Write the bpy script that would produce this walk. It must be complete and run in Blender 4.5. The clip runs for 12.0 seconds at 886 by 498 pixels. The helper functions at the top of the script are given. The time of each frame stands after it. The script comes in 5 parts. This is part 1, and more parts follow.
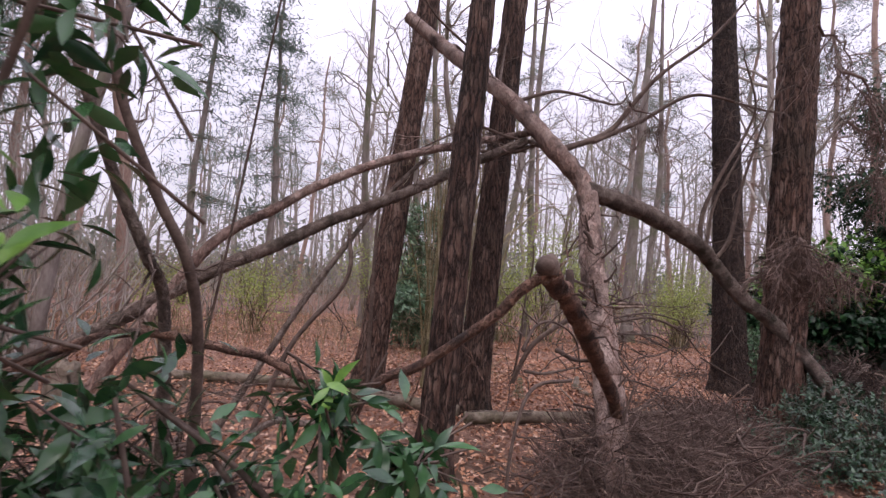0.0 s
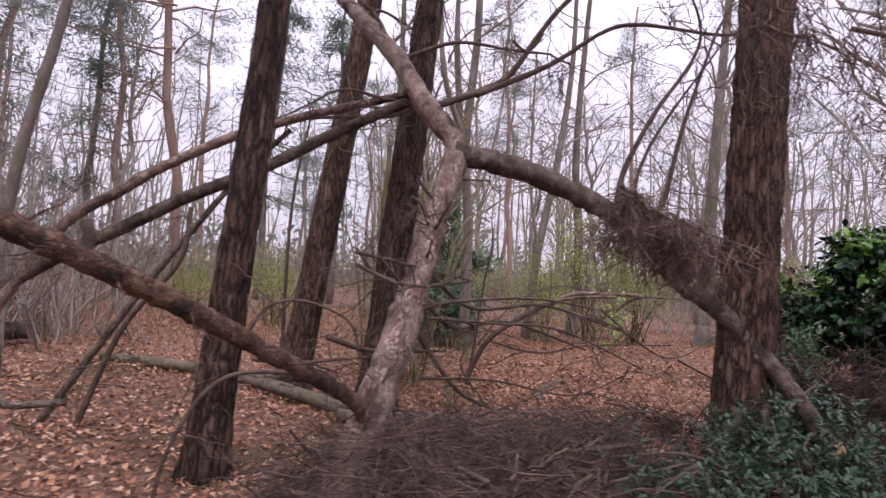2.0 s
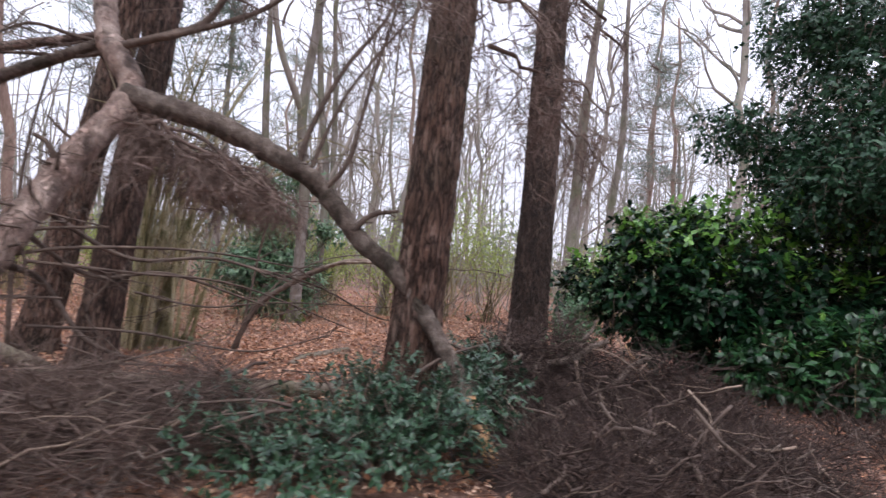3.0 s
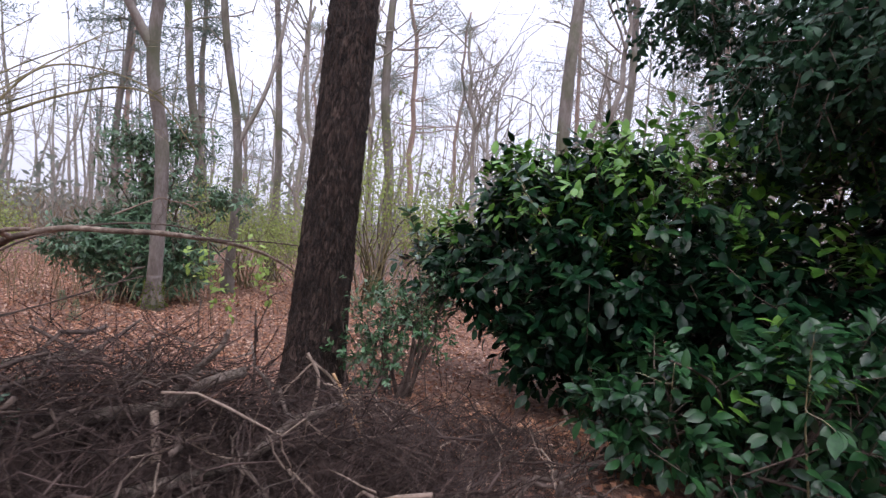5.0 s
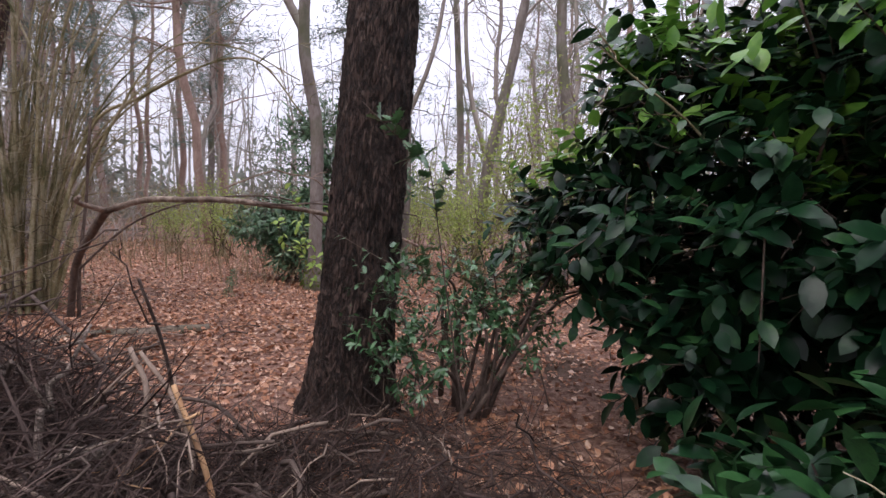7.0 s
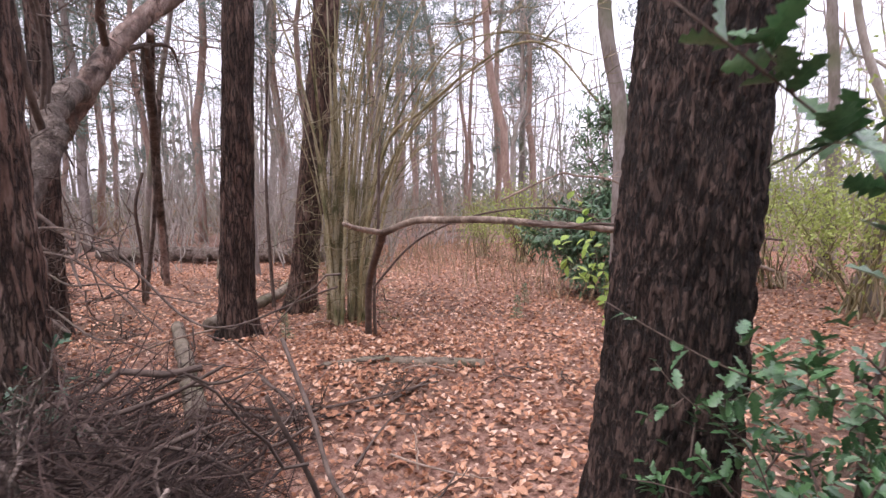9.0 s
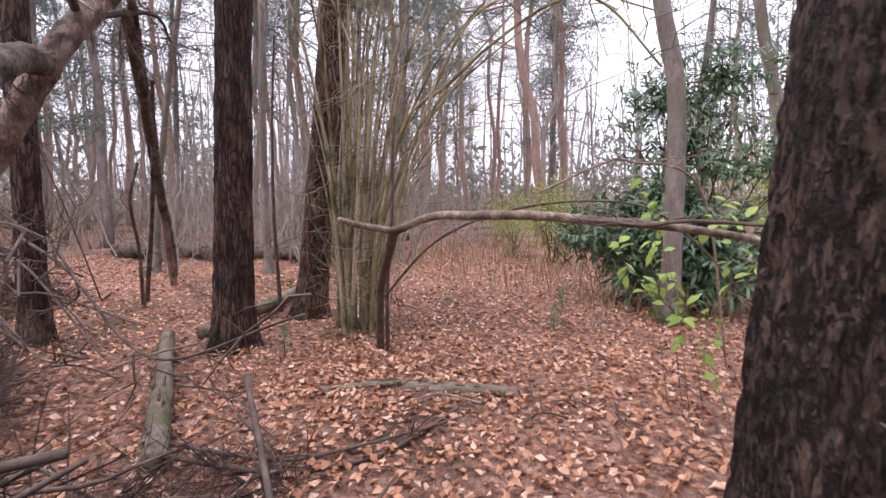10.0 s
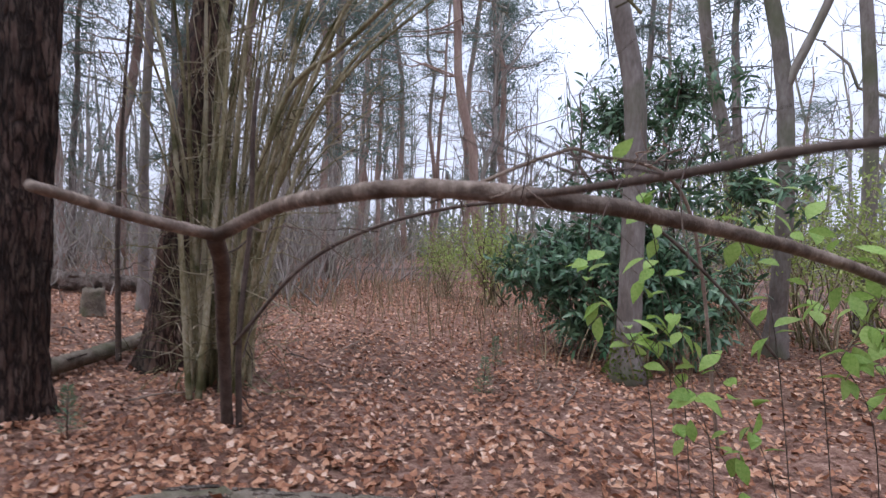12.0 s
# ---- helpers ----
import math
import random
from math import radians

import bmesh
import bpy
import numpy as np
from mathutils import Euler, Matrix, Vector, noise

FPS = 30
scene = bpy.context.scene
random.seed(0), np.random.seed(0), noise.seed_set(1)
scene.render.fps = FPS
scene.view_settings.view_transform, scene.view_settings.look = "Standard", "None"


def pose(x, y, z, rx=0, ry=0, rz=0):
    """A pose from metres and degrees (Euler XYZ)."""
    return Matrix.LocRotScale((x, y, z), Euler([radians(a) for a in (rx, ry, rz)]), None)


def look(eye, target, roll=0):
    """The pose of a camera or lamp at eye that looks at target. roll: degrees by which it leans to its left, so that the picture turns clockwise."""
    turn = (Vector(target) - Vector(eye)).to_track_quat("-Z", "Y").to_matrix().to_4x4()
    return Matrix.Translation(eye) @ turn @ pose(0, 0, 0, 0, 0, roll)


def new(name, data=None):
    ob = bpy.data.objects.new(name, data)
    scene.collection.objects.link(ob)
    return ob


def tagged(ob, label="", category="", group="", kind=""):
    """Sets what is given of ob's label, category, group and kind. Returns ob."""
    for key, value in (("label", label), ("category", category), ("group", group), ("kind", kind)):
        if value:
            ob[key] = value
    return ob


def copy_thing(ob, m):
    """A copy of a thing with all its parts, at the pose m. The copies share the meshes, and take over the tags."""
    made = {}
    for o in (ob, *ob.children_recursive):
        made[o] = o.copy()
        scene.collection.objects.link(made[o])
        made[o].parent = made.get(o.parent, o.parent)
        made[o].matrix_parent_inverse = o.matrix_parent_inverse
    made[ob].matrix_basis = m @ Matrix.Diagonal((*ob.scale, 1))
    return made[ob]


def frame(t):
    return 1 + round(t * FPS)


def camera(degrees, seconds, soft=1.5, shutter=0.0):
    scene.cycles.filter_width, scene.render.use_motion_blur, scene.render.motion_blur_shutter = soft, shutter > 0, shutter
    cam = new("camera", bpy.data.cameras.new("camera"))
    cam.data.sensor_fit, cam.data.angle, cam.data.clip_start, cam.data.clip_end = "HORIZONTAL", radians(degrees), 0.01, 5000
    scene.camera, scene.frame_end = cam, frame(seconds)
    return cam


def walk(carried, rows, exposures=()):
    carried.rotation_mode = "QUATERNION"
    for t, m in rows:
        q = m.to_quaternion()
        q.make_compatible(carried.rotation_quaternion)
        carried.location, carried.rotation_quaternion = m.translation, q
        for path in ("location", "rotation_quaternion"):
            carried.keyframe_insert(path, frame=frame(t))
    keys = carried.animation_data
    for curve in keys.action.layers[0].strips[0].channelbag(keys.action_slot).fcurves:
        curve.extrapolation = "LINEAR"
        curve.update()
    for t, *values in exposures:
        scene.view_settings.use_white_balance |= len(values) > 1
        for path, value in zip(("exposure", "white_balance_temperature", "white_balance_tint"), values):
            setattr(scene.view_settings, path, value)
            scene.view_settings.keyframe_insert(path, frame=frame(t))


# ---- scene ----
cam = camera(83.1, 12.0, soft=1.4, shutter=0.2)
PATH = [
    (0, pose(-5.783, 3.532, 1.477, 93.79, -4.08, -36.35)),
    (0.5, pose(-5.252, 3.416, 1.425, 94.56, -4.42, -31.45)),
    (1, pose(-4.643, 3.172, 1.461, 94.08, -5.67, -25.21)),
    (1.5, pose(-4.053, 3.084, 1.479, 93.21, -4.76, -21.82)),
    (2, pose(-3.315, 2.883, 1.460, 92.94, -3.77, -22.36)),
    (2.5, pose(-2.338, 2.566, 1.471, 91.79, -3.95, -24.69)),
    (3, pose(-1.255, 1.985, 1.391, 91.73, -5.43, -28.64)),
    (3.5, pose(-0.201, 1.952, 1.379, 91.62, -7.88, -32.25)),
    (3.7, pose(0.073, 1.897, 1.405, 91.59, -8.92, -32.82)),
    (5.3, pose(2.974, 2.989, 1.558, 88.80, -5.38, -16.35)),
    (5.5, pose(3.098, 3.020, 1.537, 89.10, -6.29, -14.16)),
    (6, pose(3.549, 3.317, 1.480, 87.54, -4.96, -5.75)),
    (6.5, pose(3.856, 3.731, 1.344, 86.23, -5.76, 1.43)),
    (6.7, pose(3.969, 3.954, 1.331, 85.66, -4.26, 3.44)),
    (8.3, pose(4.503, 4.880, 1.490, 87.89, -2.77, 33.85)),
    (8.5, pose(4.151, 5.103, 1.536, 87.36, -2.99, 38.08)),
    (9, pose(3.773, 5.491, 1.487, 84.44, 0.75, 41.81)),
    (9.5, pose(3.430, 5.913, 1.391, 82.96, 2.91, 43.67)),
    (10, pose(3.239, 6.106, 1.446, 84.13, 0.59, 44.87)),
    (10.5, pose(2.893, 6.514, 1.371, 84.84, -5.58, 45.88)),
    (11, pose(2.851, 6.632, 1.430, 85.32, -7.57, 46.11)),
    (11.5, pose(2.729, 6.885, 1.453, 89.55, 2.42, 40.24)),
    (12, pose(2.551, 7.294, 1.216, 89.13, -1.66, 38.23)),
]
walk(cam, PATH, exposures=[(0, -0.28, 6500, 17), (1.0, -0.3, 6500, 19), (2.0, -0.3, 6500, 19), (3.0, 0.08, 6200, 6), (3.5, 0.15, 6200, 4), (5.5, -0.12, 6050, 10), (6.7, -0.22, 6300, 10), (8.5, 0.5, 6450, 13), (9.5, 0.4, 6500, 14), (10.5, 0.3, 6250, 12), (11.0, 0.12, 6100, 8), (12, -0.22, 5750, 4)])

# ---------------------------------------------------------------- light
world = bpy.data.worlds.new("overcast_sky")
scene.world = world
world.use_nodes = True
wt = world.node_tree
wt.nodes.clear()
w_out = wt.nodes.new("ShaderNodeOutputWorld")
w_bg = wt.nodes.new("ShaderNodeBackground")
w_sky = wt.nodes.new("ShaderNodeTexSky")
w_sky.sky_type = "NISHITA"
w_sky.sun_disc = False
w_sky.sun_elevation = radians(62)
w_sky.sun_rotation = radians(210)
w_sky.dust_density = 6.0
w_sky.air_density = 1.0
w_mix = wt.nodes.new("ShaderNodeMixRGB")
w_mix.inputs[0].default_value = 0.82
w_mix.inputs[2].default_value = (9.1, 8.8, 10.2, 1)   # even cloud layer
wt.links.new(w_sky.outputs[0], w_mix.inputs[1])
# an overcast sky is brightest overhead
w_tc = wt.nodes.new("ShaderNodeTexCoord")
w_xyz = wt.nodes.new("ShaderNodeSeparateXYZ")
w_up = wt.nodes.new("ShaderNodeMapRange")
w_up.inputs["To Min"].default_value = 1.1
w_up.inputs["To Max"].default_value = 2.85
w_gain = wt.nodes.new("ShaderNodeVectorMath")
w_gain.operation = "SCALE"
wt.links.new(w_tc.outputs["Generated"], w_xyz.inputs[0])
wt.links.new(w_xyz.outputs["Z"], w_up.inputs["Value"])
wt.links.new(w_mix.outputs[0], w_gain.inputs[0])
wt.links.new(w_up.outputs[0], w_gain.inputs["Scale"])
wt.links.new(w_gain.outputs[0], w_bg.inputs[0])
w_bg.inputs[1].default_value = 0.108
wt.links.new(w_bg.outputs[0], w_out.inputs[0])

sun_data = bpy.data.lights.new("sun", "SUN")
sun_data.energy = 1.2
sun_data.angle = radians(35)
sun_data.color = (1.0, 0.95, 0.9)
sun = new("sun", sun_data)
sun.matrix_world = look((0, 0, 30), (8, 14, 0))


# ---------------------------------------------------------------- materials
def mat(name, ramp, scale=8.0, stretch=(1, 1, 1), rough=0.85, bump=0.4, fine=60.0, fine_bump=0.3, spread=0.0, stain=None, stain_scale=1.2, spec=0.35, translucent=0.0, dist=0.02, coat=0.0, cracks=None, crack_mix=0.88, wobble=0.14):
    """Two noises drive a colour ramp; object random or island random shifts it; bump from both scales."""
    m = bpy.data.materials.new(name)
    m.use_nodes = True
    nt = m.node_tree
    n, l = nt.nodes, nt.links
    bsdf = n["Principled BSDF"]
    tc = n.new("ShaderNodeTexCoord")
    mp = n.new("ShaderNodeMapping")
    mp.inputs["Scale"].default_value = stretch
    l.new(tc.outputs["Object"], mp.inputs[0])
    big = n.new("ShaderNodeTexNoise")
    big.inputs["Scale"].default_value = scale
    big.inputs["Detail"].default_value = 6
    big.inputs["Roughness"].default_value = 0.62
    l.new(mp.outputs[0], big.inputs[0])
    small = n.new("ShaderNodeTexNoise")
    small.inputs["Scale"].default_value = fine
    small.inputs["Detail"].default_value = 3
    l.new(mp.outputs[0], small.inputs[0])
    add = n.new("ShaderNodeMath")
    add.operation = "MULTIPLY_ADD"
    l.new(small.outputs[0], add.inputs[0])
    add.inputs[1].default_value = 0.35
    l.new(big.outputs[0], add.inputs[2])
    fac = add
    if spread:
        geo = n.new("ShaderNodeNewGeometry")
        sp = n.new("ShaderNodeMath")
        sp.operation = "MULTIPLY_ADD"
        l.new(geo.outputs["Random Per Island"], sp.inputs[0])
        sp.inputs[1].default_value = spread
        l.new(add.outputs[0], sp.inputs[2])
        oi = n.new("ShaderNodeObjectInfo")
        sp2 = n.new("ShaderNodeMath")
        sp2.operation = "MULTIPLY_ADD"
        l.new(oi.outputs["Random"], sp2.inputs[0])
        sp2.inputs[1].default_value = spread * 0.4
        l.new(sp.outputs[0], sp2.inputs[2])
        sub = n.new("ShaderNodeMath")
        sub.operation = "SUBTRACT"
        l.new(sp2.outputs[0], sub.inputs[0])
        sub.inputs[1].default_value = spread * 0.7
        fac = sub
    cr = n.new("ShaderNodeValToRGB")
    els = cr.color_ramp.elements
    for i, (p, c) in enumerate(ramp):
        e = els[i] if i < 2 else els.new(p)
        e.position = p
        e.color = (*c, 1)
    l.new(fac.outputs[0], cr.inputs[0])
    col = cr.outputs[0]
    if stain:
        st = n.new("ShaderNodeTexNoise")
        st.inputs["Scale"].default_value = stain_scale
        st.inputs["Detail"].default_value = 5
        l.new(tc.outputs["Object"], st.inputs[0])
        sr = n.new("ShaderNodeValToRGB")
        sr.color_ramp.elements[0].position = 0.5
        sr.color_ramp.elements[1].position = 0.68
        l.new(st.outputs[0], sr.inputs[0])
        mx = n.new("ShaderNodeMixRGB")
        l.new(sr.outputs[0], mx.inputs[0])
        l.new(col, mx.inputs[1])
        mx.inputs[2].default_value = (*stain, 1)
        col = mx.outputs[0]
    crack = None
    if cracks:
        cm = n.new("ShaderNodeMapping")
        cm.inputs["Scale"].default_value = cracks
        wob = n.new("ShaderNodeMixRGB")
        wob.blend_type = "ADD"
        wob.inputs[0].default_value = wobble
        l.new(tc.outputs["Object"], wob.inputs[1])
        l.new(big.outputs["Color"], wob.inputs[2])
        l.new(wob.outputs[0], cm.inputs[0])
        vo = n.new("ShaderNodeTexVoronoi")
        vo.feature = "DISTANCE_TO_EDGE"
        vo.inputs["Scale"].default_value = 1.0
        l.new(cm.outputs[0], vo.inputs["Vector"])
        crr = n.new("ShaderNodeValToRGB")
        crr.color_ramp.elements[0].position = 0.0
        crr.color_ramp.elements[0].color = (0.08, 0.07, 0.065, 1)
        crr.color_ramp.elements[1].position = 0.17
        l.new(vo.outputs["Distance"], crr.inputs[0])
        cmx = n.new("ShaderNodeMixRGB")
        cmx.blend_type = "MULTIPLY"
        cmx.inputs[0].default_value = crack_mix
        l.new(col, cmx.inputs[1])
        l.new(crr.outputs[0], cmx.inputs[2])
        col = cmx.outputs[0]
        crack = crr
    l.new(col, bsdf.inputs["Base Color"])
    bsdf.inputs["Roughness"].default_value = rough
    bsdf.inputs["Specular IOR Level"].default_value = spec
    bsdf.inputs["Coat Weight"].default_value = coat
    bsdf.inputs["Coat Roughness"].default_value = 0.25
    if bump or fine_bump:
        b1 = n.new("ShaderNodeBump")
        b1.inputs["Strength"].default_value = bump
        b1.inputs["Distance"].default_value = dist
        l.new(big.outputs[0], b1.inputs["Height"])
        b2 = n.new("ShaderNodeBump")
        b2.inputs["Strength"].default_value = fine_bump
        b2.inputs["Distance"].default_value = dist * 0.3
        l.new(small.outputs[0], b2.inputs["Height"])
        l.new(b1.outputs[0], b2.inputs["Normal"])
        last = b2
        if crack:
            b3 = n.new("ShaderNodeBump")
            b3.inputs["Strength"].default_value = 0.9
            b3.inputs["Distance"].default_value = 0.02
            l.new(crack.outputs[0], b3.inputs["Height"])
            l.new(b2.outputs[0], b3.inputs["Normal"])
            last = b3
        l.new(last.outputs[0], bsdf.inputs["Normal"])
    if translucent:
        out = n["Material Output"]
        tr = n.new("ShaderNodeBsdfTranslucent")
        l.new(col, tr.inputs[0])
        ms = n.new("ShaderNodeMixShader")
        ms.inputs[0].default_value = translucent
        l.new(bsdf.outputs[0], ms.inputs[1])
        l.new(tr.outputs[0], ms.inputs[2])
        l.new(ms.outputs[0], out.inputs[0])
    return m


BARK = mat("furrowed_bark", [(0.32, (0.014, 0.008, 0.0065)), (0.52, (0.044, 0.024, 0.018)), (0.66, (0.085, 0.048, 0.036)), (0.85, (0.18, 0.122, 0.098))], 9, (1, 1, 0.3), 0.9, 0.9, 65, 0.8, stain=(0.034, 0.025, 0.018), stain_scale=1.1, dist=0.03, cracks=(24, 24, 3.0))
BARK_RED = mat("reddish_furrowed_bark", [(0.32, (0.026, 0.015, 0.012)), (0.52, (0.075, 0.042, 0.031)), (0.66, (0.14, 0.08, 0.06)), (0.85, (0.25, 0.175, 0.142))], 9, (1, 1, 0.3), 0.9, 0.9, 65, 0.8, stain=(0.05, 0.038, 0.027), stain_scale=1.1, dist=0.03, cracks=(24, 24, 3.0))
BARK_OAK = mat("deep_cracked_dark_bark", [(0.3, (0.008, 0.0045, 0.0035)), (0.46, (0.026, 0.0145, 0.011)), (0.6, (0.053, 0.031, 0.024)), (0.8, (0.10, 0.066, 0.053)), (0.97, (0.2, 0.15, 0.128))], 16, (1, 1, 0.3), 0.8, 0.9, 110, 1.0, stain=(0.04, 0.025, 0.019), stain_scale=2.2, dist=0.04, cracks=(17, 17, 5.0), crack_mix=0.9, wobble=0.34)
BARK_GREY = mat("grey_bark", [(0.3, (0.075, 0.06, 0.052)), (0.6, (0.17, 0.14, 0.125)), (0.85, (0.29, 0.255, 0.235))], 6, (1, 1, 0.35), 0.9, 0.5, 40, 0.4, stain=(0.12, 0.13, 0.07), stain_scale=0.9)
# lichen-grey and pine bark of the background, lightened to paint in haze
BARK_HAZE = mat("hazed_lichen_grey_bark", [(0.3, (0.15, 0.12, 0.105)), (0.6, (0.28, 0.235, 0.21)), (0.85, (0.42, 0.38, 0.35))], 6, (1, 1, 0.35), 0.9, 0.5, 40, 0.4, stain=(0.2, 0.2, 0.14), stain_scale=0.9)
BARK_PINE_HAZE = mat("hazed_pine_bark", [(0.3, (0.12, 0.08, 0.068)), (0.55, (0.26, 0.175, 0.145)), (0.85, (0.40, 0.29, 0.24))], 5, (1, 1, 0.3), 0.9, 0.7, 40, 0.4)
PALE_WOOD = mat("weathered_bare_wood", [(0.34, (0.055, 0.034, 0.028)), (0.47, (0.19, 0.12, 0.098)), (0.6, (0.32, 0.215, 0.178)), (0.8, (0.47, 0.355, 0.305))], 6, (1, 1, 0.6), 0.75, 0.95, 60, 0.8, stain=(0.07, 0.042, 0.034), stain_scale=4.2, dist=0.035, cracks=(30, 30, 3), crack_mix=0.3, wobble=0.3)
LIMB_WOOD = mat("grey_brown_limb", [(0.32, (0.045, 0.032, 0.026)), (0.5, (0.13, 0.092, 0.075)), (0.66, (0.22, 0.168, 0.14)), (0.85, (0.38, 0.31, 0.265))], 11, (1, 1, 1), 0.85, 0.8, 85, 0.7, stain=(0.07, 0.055, 0.04), stain_scale=5.0, dist=0.025, cracks=(40, 40, 12), crack_mix=0.35, wobble=0.3)
RED_LIMB = mat("peeling_red_bark", [(0.32, (0.035, 0.02, 0.016)), (0.5, (0.11, 0.058, 0.042)), (0.66, (0.20, 0.11, 0.078)), (0.82, (0.34, 0.20, 0.14))], 12, (1, 1, 1), 0.75, 0.9, 80, 0.7, stain=(0.05, 0.034, 0.028), stain_scale=7.0, dist=0.03, cracks=(26, 26, 26), crack_mix=0.5, wobble=0.3)
DARK_TWIG = mat("dark_twig_bark", [(0.3, (0.035, 0.025, 0.022)), (0.6, (0.085, 0.06, 0.05)), (0.9, (0.17, 0.125, 0.10))], 12, (1, 1, 1), 0.85, 0.4, 90, 0.3)
TWIG = mat("dry_twig", [(0.3, (0.10, 0.07, 0.055)), (0.6, (0.22, 0.16, 0.125)), (0.9, (0.38, 0.29, 0.23))], 12, (1, 1, 1), 0.85, 0.3, 90, 0.3, spread=0.5)
HAZEL = mat("hazel_bark", [(0.3, (0.055, 0.042, 0.022)), (0.5, (0.17, 0.135, 0.068)), (0.7, (0.29, 0.245, 0.135)), (0.9, (0.43, 0.37, 0.26))], 10, (1, 1, 0.4), 0.8, 0.8, 80, 0.6, spread=0.7, stain=(0.085, 0.085, 0.03), stain_scale=3.5)
FRESH_WOOD = mat("split_fresh_wood", [(0.3, (0.22, 0.10, 0.05)), (0.5, (0.40, 0.20, 0.10)), (0.75, (0.60, 0.37, 0.20))], 18, (1, 1, 0.3), 0.7, 0.5, 90, 0.4, stain=(0.16, 0.09, 0.06), stain_scale=6.0)
MOSS = mat("moss", [(0.3, (0.05, 0.08, 0.015)), (0.7, (0.17, 0.22, 0.05))], 30, (1, 1, 1), 0.95, 0.8, 150, 0.6)
ROT = mat("rotten_log", [(0.3, (0.045, 0.035, 0.027)), (0.55, (0.115, 0.09, 0.068)), (0.8, (0.22, 0.18, 0.14))], 9, (1, 1, 1), 0.95, 0.9, 60, 0.6, stain=(0.075, 0.08, 0.035), stain_scale=2.0, dist=0.03)
ARCH_WOOD = mat("barkless_arched_stem", [(0.32, (0.035, 0.023, 0.018)), (0.5, (0.12, 0.083, 0.062)), (0.66, (0.22, 0.162, 0.127)), (0.85, (0.40, 0.315, 0.255))], 11, (1, 1, 1), 0.75, 0.7, 55, 0.6, stain=(0.075, 0.05, 0.036), stain_scale=3.5, dist=0.02)
GROUND = mat("leaf_mould", [(0.28, (0.035, 0.018, 0.013)), (0.5, (0.12, 0.06, 0.043)), (0.66, (0.24, 0.13, 0.095)), (0.85, (0.42, 0.27, 0.21))], 16, (1, 1, 1), 0.95, 0.9, 80, 0.9, stain=(0.075, 0.048, 0.031), stain_scale=0.35, dist=0.05)
LITTER = mat("fallen_leaf", [(0.2, (0.085, 0.032, 0.018)), (0.48, (0.27, 0.112, 0.06)), (0.72, (0.45, 0.22, 0.125)), (0.92, (0.56, 0.325, 0.21)), (1.0, (0.66, 0.47, 0.36))], 20, (1, 1, 1), 0.6, 0.3, 120, 0.2, spread=0.75, translucent=0.08)
# dark green leaf, darkened further for the shade inside the big bush
LAUREL_SHADED = mat("laurel_leaf", [(0.25, (0.002, 0.010, 0.005)), (0.5, (0.005, 0.022, 0.009)), (0.75, (0.012, 0.042, 0.016)), (0.95, (0.03, 0.08, 0.024))], 6, (1, 1, 1), 0.3, 0.15, 40, 0.1, spread=0.5, translucent=0.03, spec=0.2)
SAPLING = mat("sapling_leaf", [(0.25, (0.007, 0.028, 0.014)), (0.55, (0.018, 0.062, 0.026)), (0.85, (0.045, 0.125, 0.042))], 6, (1, 1, 1), 0.25, 0.15, 40, 0.1, spread=0.5, translucent=0.1, spec=0.5, coat=0.3)
LAUREL_MID = mat("glossy_laurel_leaf", [(0.25, (0.004, 0.018, 0.008)), (0.55, (0.011, 0.040, 0.014)), (0.85, (0.03, 0.09, 0.027))], 6, (1, 1, 1), 0.3, 0.15, 40, 0.1, spread=0.5, translucent=0.08, spec=0.4, coat=0.1)
EVERGREEN = mat("hanging_evergreen_leaf", [(0.25, (0.006, 0.022, 0.012)), (0.55, (0.014, 0.044, 0.022)), (0.85, (0.034, 0.085, 0.04))], 8, (1, 1, 1), 0.36, 0.2, 40, 0.1, spread=0.45, translucent=0.12, spec=0.25)
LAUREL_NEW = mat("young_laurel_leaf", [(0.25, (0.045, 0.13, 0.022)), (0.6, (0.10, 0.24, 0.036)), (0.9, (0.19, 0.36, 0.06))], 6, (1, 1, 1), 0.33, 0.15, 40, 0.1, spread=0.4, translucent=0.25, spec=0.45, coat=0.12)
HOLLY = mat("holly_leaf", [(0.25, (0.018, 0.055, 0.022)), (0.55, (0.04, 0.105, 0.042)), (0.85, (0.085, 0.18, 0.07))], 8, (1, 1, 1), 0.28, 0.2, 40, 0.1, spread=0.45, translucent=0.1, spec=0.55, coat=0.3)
# the same holly leaf with the low thicket's shade put into its colour
HOLLY_SHADED = mat("shaded_holly_leaf", [(0.25, (0.008, 0.026, 0.014)), (0.55, (0.018, 0.05, 0.026)), (0.85, (0.045, 0.10, 0.05))], 8, (1, 1, 1), 0.3, 0.2, 40, 0.1, spread=0.5, translucent=0.08, spec=0.5, coat=0.15)
RHODO = mat("rhododendron_leaf", [(0.25, (0.04, 0.095, 0.045)), (0.55, (0.085, 0.17, 0.085)), (0.85, (0.17, 0.27, 0.145))], 6, (1, 1, 1), 0.36, 0.1, 40, 0.1, spread=0.55, translucent=0.15, spec=0.55, coat=0.2)
SPRING = mat("spring_leaf", [(0.25, (0.16, 0.29, 0.05)), (0.6, (0.27, 0.42, 0.09)), (0.9, (0.42, 0.55, 0.16))], 8, (1, 1, 1), 0.5, 0.15, 50, 0.1, spread=0.4, translucent=0.4)
